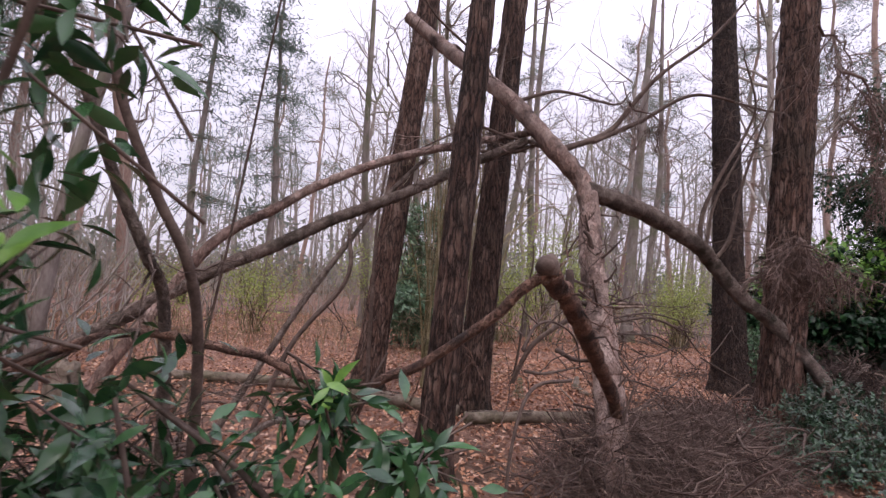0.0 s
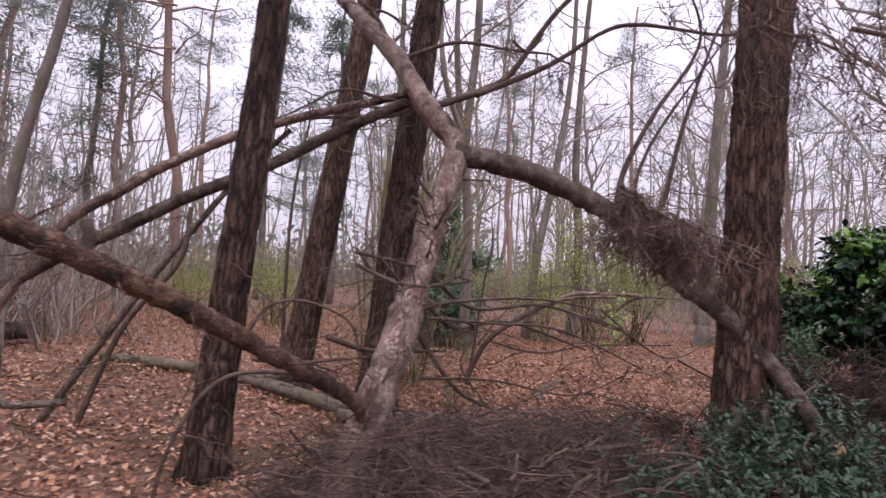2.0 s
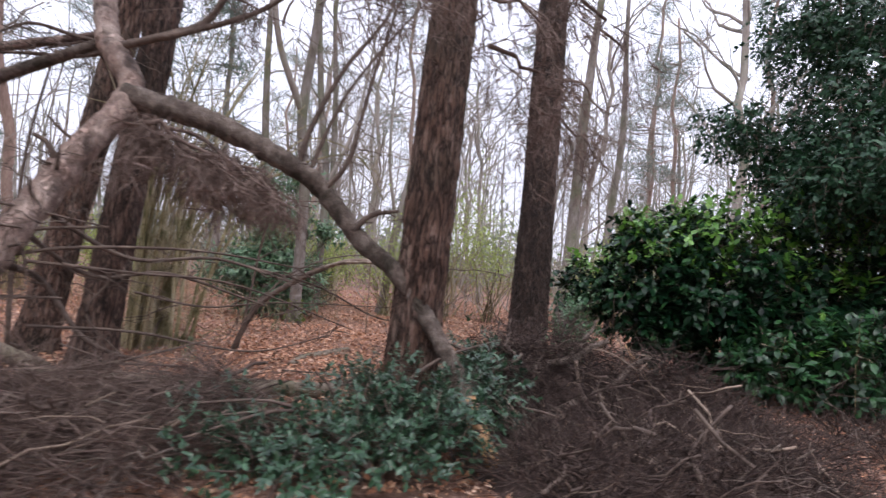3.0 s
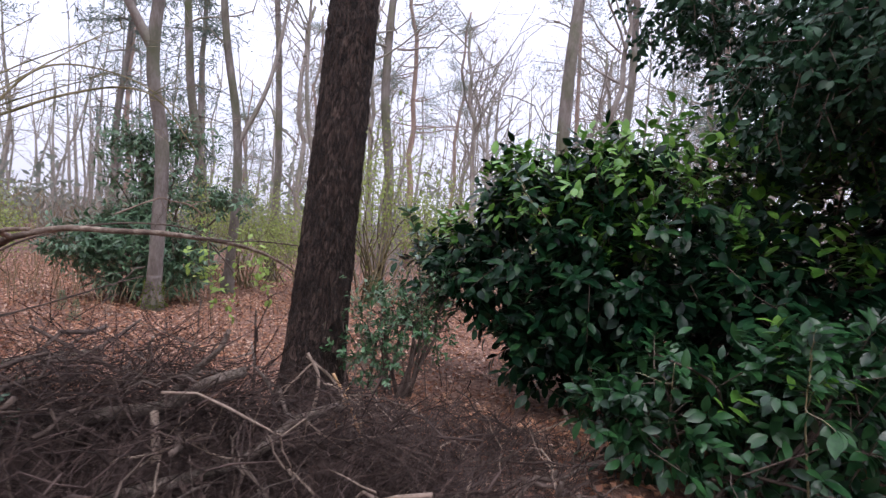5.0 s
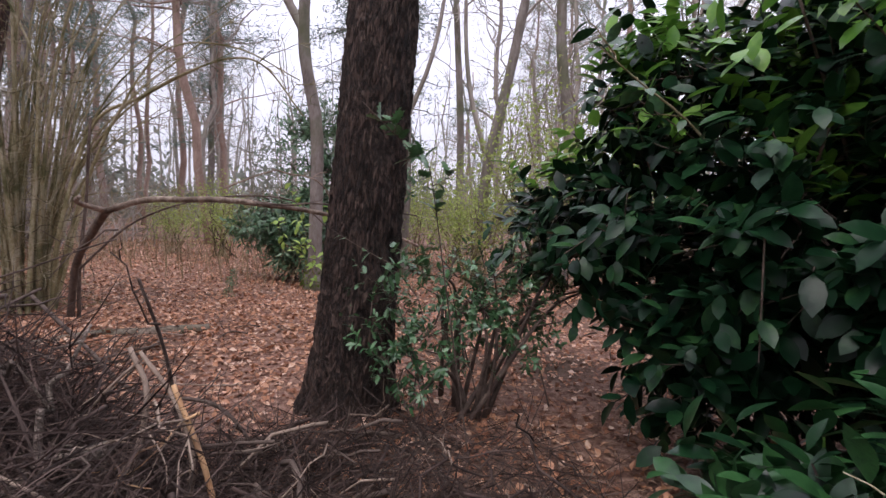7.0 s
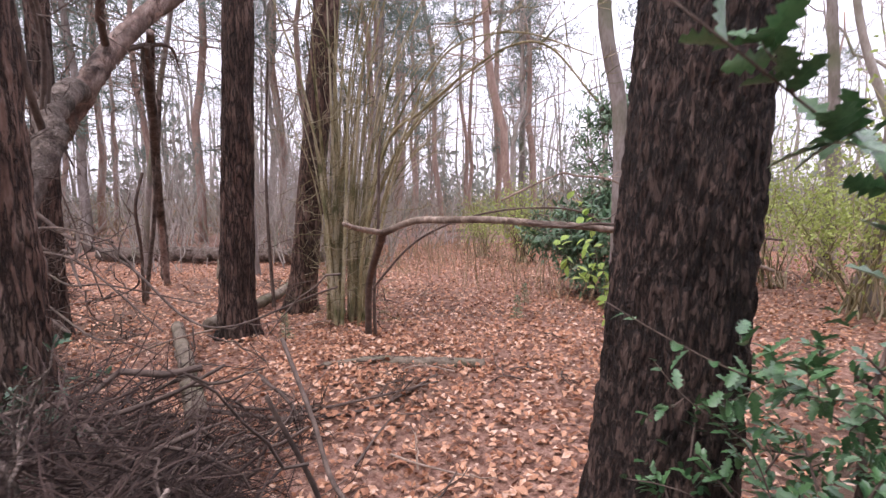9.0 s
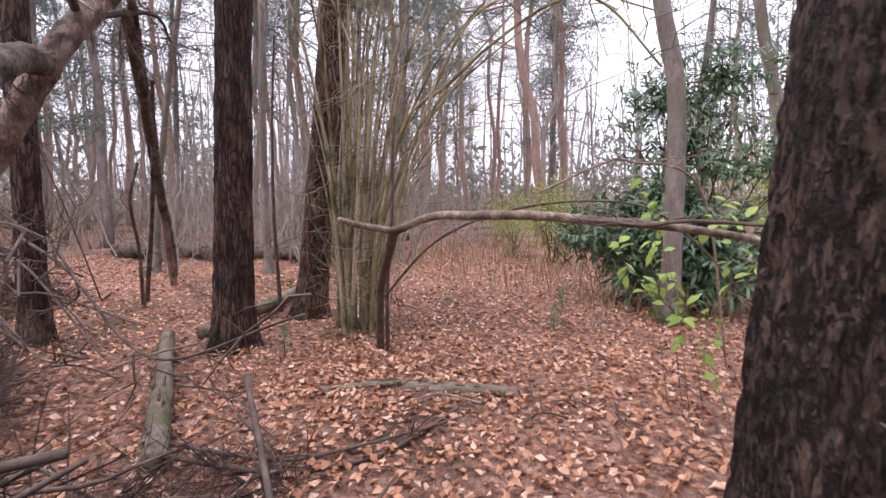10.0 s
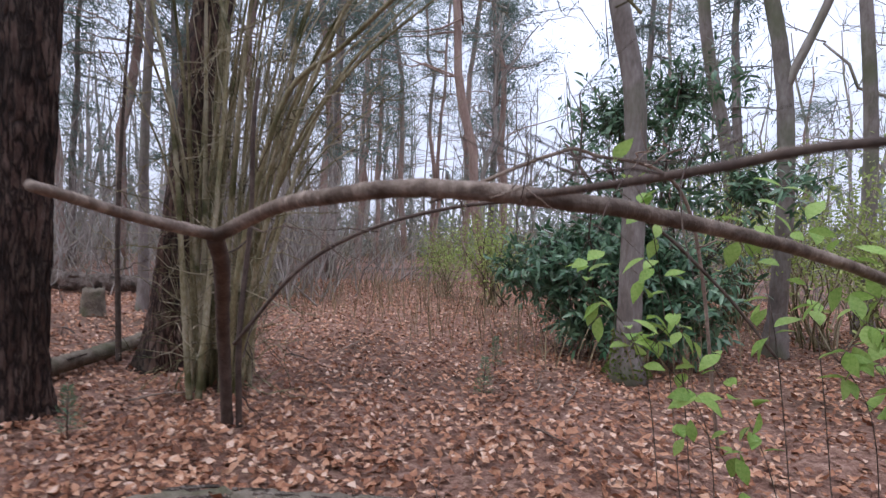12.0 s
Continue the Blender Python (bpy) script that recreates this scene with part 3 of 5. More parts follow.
for pts, r in (([(-1.83, 7.02, 2.94), (-1.42, 6.88, 3.13), (-1.15, 6.83, 3.33), (-0.86, 6.54, 3.87), (-0.40, 6.18, 4.37), (-0.04, 5.95, 4.90)], 0.036),
               ([(-1.47, 6.88, 3.08), (-0.82, 6.74, 3.44), (-0.30, 6.41, 3.79), (0.33, 5.90, 3.65), (0.73, 5.58, 3.67)], 0.03),
               ([(-1.84, 7.37, 3.05), (-2.14, 7.47, 2.92), (-2.60, 7.63, 2.87), (-3.05, 7.79, 2.80)], 0.026),
               ([(-1.84, 7.37, 3.07), (-2.15, 7.48, 3.10), (-2.52, 7.60, 3.16), (-2.81, 7.71, 2.99), (-3.05, 7.79, 2.83)], 0.022),
               ([(-1.93, 7.40, 2.96), (-2.30, 7.53, 3.01), (-2.60, 7.63, 2.95)], 0.016),
               ([(-2.03, 7.57, 3.53), (-1.47, 7.37, 3.77), (-0.91, 7.03, 3.68), (-0.75, 6.94, 3.85)], 0.026),
               ([(-1.83, 7.02, 2.92), (-2.03, 7.62, 3.15), (-2.47, 7.92, 3.05)], 0.03),
               ([(-0.39, 6.25, 2.07), (-0.30, 6.26, 2.46), (-0.11, 6.14, 2.95), (0.18, 6.03, 3.45), (0.18, 5.97, 3.75), (-0.03, 6.01, 4.20)], 0.028),
               ([(-0.17, 6.20, 1.91), (0.00, 6.11, 2.20), (0.09, 6.04, 2.80), (0.23, 5.88, 3.55), (0.38, 5.77, 4.00)], 0.024),
               ([(-0.31, 6.22, 2.01), (-0.15, 6.23, 2.51), (0.04, 6.14, 2.95), (0.58, 5.97, 3.79)], 0.02),
               ([(-2.07, 7.72, 3.71), (-2.16, 8.12, 4.23), (-2.65, 8.32, 4.62), (-3.04, 8.32, 5.02)], 0.026),
               ([(-2.07, 7.77, 3.73), (-1.71, 8.12, 4.32), (-1.55, 8.22, 5.02)], 0.022),
               ([(-2.25, 8.52, 4.37), (-1.84, 8.92, 4.71), (-1.12, 9.22, 4.61)], 0.026)):
    one_limb(fallen, "branch", pts, r, r * 0.3, DARK_TWIG, "dark dead branch", sides=8, twigs=9, twig_len=0.5)
for pts, r in (([(-1.98, 6.40, 1.77), (-2.08, 6.39, 1.97), (-2.16, 6.39, 2.02)], 0.03),
               ([(-2.16, 6.21, 1.19), (-1.78, 6.27, 1.27), (-1.02, 6.40, 1.31), (-0.21, 6.53, 1.23)], 0.014),
               ([(-2.25, 6.19, 1.14), (-2.12, 6.21, 1.34), (-1.66, 6.29, 1.43)], 0.018),
               ([(-2.61, 6.13, 1.57), (-2.26, 6.19, 1.52), (-1.69, 6.28, 1.43)], 0.013),
               ([(-2.76, 6.11, 1.02), (-2.43, 6.16, 0.92), (-1.87, 6.25, 0.91)], 0.020),
               ([(-1.90, 6.25, 1.15), (-1.62, 6.30, 1.07), (-1.73, 6.28, 0.80), (-1.46, 6.32, 0.47)], 0.011),
               ([(-0.74, 6.44, 1.23), (-0.04, 6.56, 1.08), (0.82, 6.70, 0.77), (1.86, 6.88, 1.09)], 0.010),
               ([(-2.10, 6.22, 1.15), (-1.48, 6.32, 1.11), (-0.72, 6.45, 1.05), (0.35, 6.62, 0.68)], 0.012),
               ([(-1.46, 6.32, 0.97), (-0.97, 6.41, 0.87), (-0.33, 6.51, 0.92), (0.81, 6.70, 0.90)], 0.009),
               ([(-2.05, 6.23, 0.72), (-1.42, 6.33, 0.67), (-0.57, 6.47, 0.50), (0.13, 6.59, 0.63)], 0.012),
               ([(-0.26, 6.52, 1.24), (0.09, 6.58, 0.97), (-0.60, 6.47, 0.76)], 0.008),
               ([(-3.24, 6.00, 1.04), (-3.12, 6.01, 1.21), (-2.90, 6.03, 1.24), (-2.63, 6.05, 1.12), (-2.55, 6.05, 0.90)], 0.012),
               ([(-3.20, 6.01, 0.90), (-2.95, 6.03, 0.87), (-2.49, 6.06, 0.90)], 0.013),
               ([(-2.61, 6.05, 1.49), (-2.36, 6.07, 1.39), (-2.11, 6.08, 1.37)], 0.014),
               ([(-2.28, 6.07, 0.45), (-2.02, 6.09, 0.42), (-1.54, 6.13, 0.49), (-0.95, 6.17, 0.64)], 0.014),
               ([(-1.54, 6.13, 0.49), (-0.99, 6.16, 0.42), (-0.42, 6.21, 0.12), (-0.33, 6.21, -0.21)], 0.010),
               ([(0.06, 6.01, 1.59), (0.19, 5.97, 1.74), (0.39, 5.86, 1.80)], 0.03),
               ([(-2.05, 6.34, 1.51), (-1.54, 6.55, 1.21), (-0.92, 6.48, 1.26), (-0.34, 6.34, 1.12)], 0.02),
               ([(-2.15, 6.24, 1.36), (-1.74, 6.45, 1.06), (-1.23, 6.46, 1.11), (-0.51, 6.39, 0.90)], 0.018),
               ([(-2.15, 6.24, 1.36), (-2.40, 6.34, 1.43), (-2.55, 6.38, 1.61)], 0.022),
               ([(-2.29, 6.09, 1.16), (-2.04, 6.44, 1.01), (-1.73, 6.35, 0.61), (-1.32, 6.46, 0.40)], 0.026)):
    one_limb(fallen, "snag", pts, r, r * 0.45, DARK_TWIG, "short dark broken snag", sides=8, twigs=5, twig_len=0.35)
trunk_line = smooth_path([(-2.80, 5.51, -0.05), (-2.58, 5.72, 0.51), (-2.22, 6.12, 1.23), (-1.94, 6.47, 1.92), (-1.66, 6.77, 2.54)], 0.1)
for k in range(15):
    at = trunk_line[4 + k * (len(trunk_line) - 6) // 15]
    away = unit(rng.normal(0, 1, 3) + np.array([0.2, -0.5, 0.3]))
    one_limb(fallen, "snag", [at, at + away * 0.14, at + away * rng.uniform(0.18, 0.42) + np.array([0, 0, rng.uniform(-0.1, 0.1)])], 0.016, 0.006, DARK_TWIG, "short dark broken snag", sides=7, twigs=2, twig_len=0.25)

broken = thing("broken_limb", (-2.70, 5.64, 0), "broken limb with peeling orange-red bark lying against the trunks", "branch")
one_limb(broken, "main_stem", [(-4.10, 5.04, 1.55), (-3.98, 5.09, 1.49), (-3.85, 5.13, 1.43), (-3.27, 5.39, 1.11), (-2.70, 5.64, 0.76), (-2.56, 5.70, 0.58)], 0.05, 0.04, RED_LIMB, sides=16, lump=0.14, twigs=7, twig_len=0.4)
one_limb(broken, "stub", [(-4.09, 5.04, 1.54), (-4.10, 5.04, 1.60), (-4.14, 5.03, 1.56)], 0.045, 0.043, DARK_TWIG, "dark snapped end", sides=12)
one_limb(broken, "stub", [(-3.85, 5.13, 1.43), (-3.84, 5.13, 1.51), (-3.85, 5.13, 1.58)], 0.024, 0.02, DARK_TWIG)
one_limb(broken, "side_branch", [(-4.10, 5.04, 1.55), (-4.18, 5.13, 1.46), (-4.25, 5.23, 1.33), (-4.43, 5.48, 1.10), (-4.62, 5.73, 0.86), (-4.71, 5.86, 0.00)], 0.026, 0.018, RED_LIMB, twigs=7)
one_limb(broken, "side_branch", [(-2.94, 5.82, 0.86), (-3.34, 5.80, 0.83), (-3.56, 5.74, 0.51), (-3.64, 5.69, 0.00)], 0.013, 0.009, DARK_TWIG, twigs=4)

leaning = thing("leaning_pole", (-5.8, 8.8, 0), "long pale curved dead pole leaning on the fallen tree", "branch", "leaning poles")
one_limb(leaning, "pole", [(-1.85, 7.42, 3.2), (-3.12, 7.81, 2.76), (-3.86, 8.07, 2.38), (-4.35, 8.22, 2.03), (-4.8, 8.38, 1.68), (-5.2, 8.53, 1.05), (-5.8, 8.78, 0.0)], 0.038, 0.055, PALE_WOOD, sides=10, twigs=8, twig_len=0.5)
leaning = thing("leaning_pole", (-6.7, 9.05, 0), "long grey-brown pole leaning on the fallen tree", "branch", "leaning poles")
one_limb(leaning, "pole", [(-1.95, 7.4, 3.08), (-2.6, 7.63, 2.7), (-3.1, 7.81, 2.38), (-3.82, 8.05, 2.0), (-4.3, 8.21, 1.7), (-4.83, 8.4, 1.4), (-5.8, 8.75, 0.7), (-6.7, 9.05, 0.0)], 0.05, 0.075, LIMB_WOOD, sides=10, twigs=6, twig_len=0.5)
leaning = thing("leaning_pole", (-4.75, 8.1, 0), "thin grey pole leaning on a longer one", "branch", "leaning poles")
one_limb(leaning, "pole", [(-2.95, 7.85, 2.75), (-3.4, 7.95, 2.2), (-4.05, 8.05, 1.2), (-4.75, 8.1, 0.0)], 0.024, 0.034, LIMB_WOOD, sides=8, twigs=6, twig_len=0.5)


def loose_branch(pts, r0, r1, material, label, name="fallen_branch", twigs=4, twig_len=0.35, group="fallen branches", sides=8):
    base = min(pts, key=lambda p: p[2])
    t = thing(name, base, label, "branch", group)
    one_limb(t, "stem", pts, r0, r1, material, sides=sides, twigs=twigs, twig_len=twig_len)
    return t


loose_branch([(-6.44, 6.74, 0.60), (-5.67, 6.33, 1.11), (-5.14, 6.00, 1.09), (-4.96, 5.89, 1.03), (-4.71, 5.75, 0.86), (-4.33, 5.56, 0.46), (-3.93, 5.35, 0.00)], 0.022, 0.02, RED_LIMB, "reddish bar of a branch lying level over the shrubs")
loose_branch([(-5.81, 5.75, 2.61), (-5.71, 5.81, 2.13), (-5.54, 5.85, 1.74), (-5.39, 5.90, 1.46), (-5.28, 6.09, 1.01), (-5.21, 6.34, 0.00)], 0.016, 0.03, DARK_TWIG, "dark stem rising through the laurel leaves", twigs=8)
loose_branch([(-5.85, 5.85, 2.21), (-5.69, 5.95, 1.81), (-5.55, 5.99, 1.51), (-5.43, 6.17, 1.21), (-5.30, 6.44, 0.00)], 0.02, 0.036, LIMB_WOOD, "pale upright stem with side twigs", twigs=8)
loose_branch([(-4.87, 6.74, 3.31), (-4.93, 7.09, 2.01), (-4.97, 7.29, 1.30), (-5.07, 7.63, 0.00)], 0.007, 0.011, DARK_TWIG, "thin dark whip of a sapling", twigs=5)
loose_branch([(-3.74, 7.85, 1.91), (-3.78, 7.75, 1.43), (-4.18, 7.90, 0.83), (-4.46, 7.98, 0.00)], 0.02, 0.026, DARK_TWIG, "dark snapped branch stuck in the ground", twigs=8)
loose_branch([(-4.24, 6.73, 0.50), (-4.47, 6.68, 0.50), (-4.81, 6.63, 0.51), (-5.30, 6.44, 0.00)], 0.022, 0.022, LIMB_WOOD, "pale branch lying low over the leaves", twigs=3)
loose_branch([(0.35, 6.83, 0.09), (0.90, 7.23, 0.05), (1.11, 7.75, 0.03), (1.00, 8.49, 0.03)], 0.017, 0.011, DARK_TWIG, "dark forked branch lying on the leaves", twigs=5)
loose_branch([(0.90, 7.24, 0.05), (0.70, 7.24, 0.15), (0.43, 7.23, 0.21)], 0.012, 0.01, DARK_TWIG, "short dark side branch on the leaves", twigs=1)
loose_branch([(1.19, 6.97, 0.70), (1.73, 6.80, 0.45), (2.14, 6.66, 0.28), (2.60, 6.68, 0.23), (2.85, 6.66, 0.03)], 0.013, 0.01, DARK_TWIG, "thin crooked branch rising from the brush", twigs=5)
loose_branch([(-0.95, 7.56, 0.30), (-1.16, 7.16, 0.22), (-1.41, 6.75, 0.05)], 0.010, 0.008, TWIG, "pale stick lying on the leaves", twigs=3)
for k in range(16):
    x, y, a = rng.uniform(-4.5, 2.2), rng.uniform(7.0, 11.0), rng.random() * 6.28
    L = rng.uniform(0.25, 0.7)
    z = 0.03
    loose_branch([(x, y, z), (x + 0.5 * L * math.cos(a), y + 0.5 * L * math.sin(a), z + 0.04), (x + L * math.cos(a + 0.3), y + L * math.sin(a + 0.3), z)], 0.008, 0.004, (TWIG, DARK_TWIG)[k % 2], "thin dead stick lying on the leaves", "dead_stick", twigs=2, twig_len=0.2, group="sticks on the floor", sides=6)


def rotten(pts, r0, r1, label, name="fallen_log", material=None):
    base = min(pts, key=lambda p: p[2])
    t = thing(name, base, label, "log", "fallen logs")
    one_limb(t, "log", pts, r0, r1, material or ROT, sides=14, lump=0.12)
    for k in range(14):
        b = Buf()
        p = smooth_path(pts, 0.1)
        i = rng.integers(0, len(p) - 3)
        off = rng.normal(0, r0 * 0.6, 3)
        off[2] = r0 * 0.75
        tube(b, p[i:i + 3] + off, r0 * 0.16, r0 * 0.08, 5, 0.1)
        part("bark_strip", b, LIMB_WOOD, t)


rotten([(0.35, 6.8, 0.03), (-0.83, 7.18, 0.06), (-2.33, 7.66, 0.07)], 0.075, 0.06, "grey mossy rotten log sunk into the leaves")
rotten([(-2.2, 7.95, 0.05), (-3.05, 9.2, 0.08), (-3.8, 10.0, 0.08), (-4.9, 10.95, 0.05)], 0.075, 0.06, "dark rotten log lying behind the trunks")
rotten([(0.12, 7.97, 0.02), (0.40, 8.40, 0.03), (1.13, 8.97, 0.02)], 0.06, 0.05, "flattened rotten log breaking up on the leaves")
rotten([(-11.68, 9.23, 0.18), (-10.02, 10.24, 0.20), (-8.30, 11.34, 0.17), (-6.20, 12.61, 0.19)], 0.19, 0.15, "long grey-brown log lying across the leaves", material=LIMB_WOOD)


def stump(base, r, h, label):
    t = thing("tree_stump", base, label, "stump", "stumps")
    b = Buf()
    a = np.linspace(0, 6.28, 26, endpoint=False)
    rows = []
    for z in np.linspace(-0.05, 1, 9):
        rr = r * (1.25 - 0.25 * z) * (1 + 0.06 * np.sin(5 * a + z) + rng.normal(0, 0.02, 26))
        top = h * z + (rng.normal(0, 0.06, 26) * h if z == 1 else 0)
        rows.append(np.stack([base[0] + rr * np.cos(a), base[1] + rr * np.sin(a), base[2] + top + 0 * a], -1))
    rows.append(np.stack([base[0] + 0.5 * r * np.cos(a), base[1] + 0.5 * r * np.sin(a), base[2] + h * 0.8 + 0 * a], -1))
    rows.append(np.stack([base[0] + 0.01 * np.cos(a), base[1] + 0.01 * np.sin(a), base[2] + h * 0.75 + 0 * a], -1))
    v = np.stack(rows)
    n = len(rows)
    i, j = np.meshgrid(np.arange(n - 1), np.arange(26), indexing="ij")
    j2 = (j + 1) % 26
    b.add(v, np.stack([i * 26 + j, i * 26 + j2, (i + 1) * 26 + j2, (i + 1) * 26 + j], -1).reshape(-1, 4))
    part("stump_body", b, ROT, t)


stump((-5.78, 9.82, 0), 0.13, 0.4, "low rotten stump near the log")


# ---------------------------------------------------------------- hazel and the arch
def hazel(base, n, height, label, lean=(0.0, 0.0), rad=0.22, bows=()):
    t = thing("hazel_clump", base, label, "shrub", "hazel clumps")
    for k in range(n):
        a = rng.random() * 6.28
        q = rng.random() ** 0.5 * rad
        f = np.array([base[0] + q * math.cos(a), base[1] + q * math.sin(a), base[2] - 0.03])
        sp = np.array([math.cos(a), math.sin(a)]) * rng.uniform(0.1, 0.8) * height * 0.3 + np.array(lean) * height * rng.uniform(0.0, 2.2)
        h = height * rng.uniform(0.55, 1.1)
        m1 = f + np.array([sp[0] * 0.1, sp[1] * 0.1, h * 0.33])
        m2 = f + np.array([sp[0] * 0.42, sp[1] * 0.42, h * 0.72])
        e = f + np.array([sp[0], sp[1], h])
        b = Buf()
        limb(b, [f, m1, m2, e], rng.uniform(0.010, 0.028), 0.004, sides=7, lump=0.04, twigs=7, twig_len=0.55, twig_r=0.005)
        part("stem", b, HAZEL, t)
    for pts, r in bows:
        b = Buf()
        limb(b, pts, r, r * 0.3, sides=8, lump=0.05, twigs=14, twig_len=0.6, twig_r=0.006)
        part("bowed_stem", b, HAZEL, t, "long arching stem")
    return t


hazel((-1.43, 9.42, 0), 46, 4.4, "many-stemmed hazel clump with yellowish brown bare stems", (0.14, 0.06), 0.26,
      [([(-0.94, 9.21, 0.00), (-0.76, 9.18, 1.01), (-0.45, 9.30, 2.12), (0.01, 9.43, 2.45), (0.45, 9.53, 2.73), (0.99, 9.61, 2.94), (1.37, 9.68, 2.86), (1.77, 9.79, 2.35)], 0.026),
       ([(-1.04, 9.31, 0.00), (-0.66, 9.30, 1.20), (-0.24, 9.35, 2.19), (0.26, 9.50, 2.99), (0.97, 9.71, 3.09), (1.68, 9.89, 2.78)], 0.022),
       ([(-1.14, 9.03, 0.00), (-1.25, 8.87, 2.29), (-1.56, 8.61, 3.77), (-1.85, 8.42, 4.62)], 0.024),
       ([(-1.09, 9.07, 0.00), (-1.03, 9.20, 2.29), (-1.06, 9.17, 2.89), (-1.43, 8.95, 3.91)], 0.026),
       ([(-0.99, 9.31, 0.00), (-0.76, 9.61, 1.67), (-0.48, 9.82, 2.47), (-0.01, 10.27, 3.19), (0.53, 10.70, 3.88)], 0.02)])

arch = thing("arched_branch", (-0.43, 8.93, 0.00), "barkless arched branch bent over the clearing from a hazel stool", "branch")
one_limb(arch, "stem", [(-0.45, 8.95, -0.03), (-0.20, 8.77, 0.62), (0.26, 8.51, 1.04), (0.52, 8.34, 1.21)], 0.035, 0.037, DARK_TWIG, sides=10)
one_limb(arch, "main_stem", [(0.49, 8.34, 1.20), (0.86, 8.38, 1.32), (1.30, 8.27, 1.34), (1.69, 8.26, 1.35), (2.03, 8.41, 1.32), (2.20, 8.69, 1.29), (2.51, 9.22, 1.20), (2.81, 9.73, 1.06), (3.08, 10.28, 0.88)], 0.029, 0.016, ARCH_WOOD, "pale arching stem", sides=12, lump=0.03, twigs=8, twig_len=0.4, twig_r=0.004)
one_limb(arch, "broken_end", [(0.52, 8.36, 1.21), (0.60, 7.97, 1.28), (0.90, 7.65, 1.33)], 0.026, 0.016, ARCH_WOOD, "split broken end", sides=9)
one_limb(arch, "side_branch", [(1.95, 8.36, 1.33), (2.2, 8.22, 1.33), (2.42, 8.07, 1.33), (2.58, 8.08, 1.35), (2.95, 8.12, 1.33), (3.4, 8.3, 1.28)], 0.0095, 0.005, DARK_TWIG, sides=8, twigs=5, twig_r=0.003)
one_limb(arch, "side_branch", [(-0.29, 8.89, 0.56), (0.14, 8.98, 0.99), (0.50, 9.06, 1.21), (0.92, 9.18, 1.35), (1.42, 9.31, 1.41), (1.87, 9.41, 1.36), (2.16, 9.61, 1.08), (2.37, 9.75, 0.78)], 0.013, 0.006, DARK_TWIG, sides=7, twigs=6, twig_r=0.004)
loose_branch([(-0.14, 8.92, 2.14), (-0.15, 8.90, 1.84), (-0.22, 8.94, 1.33), (-0.30, 8.93, 0.63), (-0.37, 8.98, 0.00)], 0.012, 0.02, DARK_TWIG, "dark upright stick standing beside the arch", twigs=3)
loose_branch([(1.06, 9.34, 1.48), (1.37, 9.71, 1.69), (1.50, 9.91, 1.71), (1.87, 10.41, 1.47), (2.03, 10.70, 0.00)], 0.01, 0.01, TWIG, "thin pale hoop of a dead stem", twigs=4)
loose_branch([(-2.73, 9.11, 0.00), (-2.77, 9.10, 1.20), (-2.76, 9.12, 2.31), (-2.61, 9.12, 3.41)], 0.028, 0.012, DARK_TWIG, "thin dark dead sapling standing upright", "dead_sapling", twigs=7)


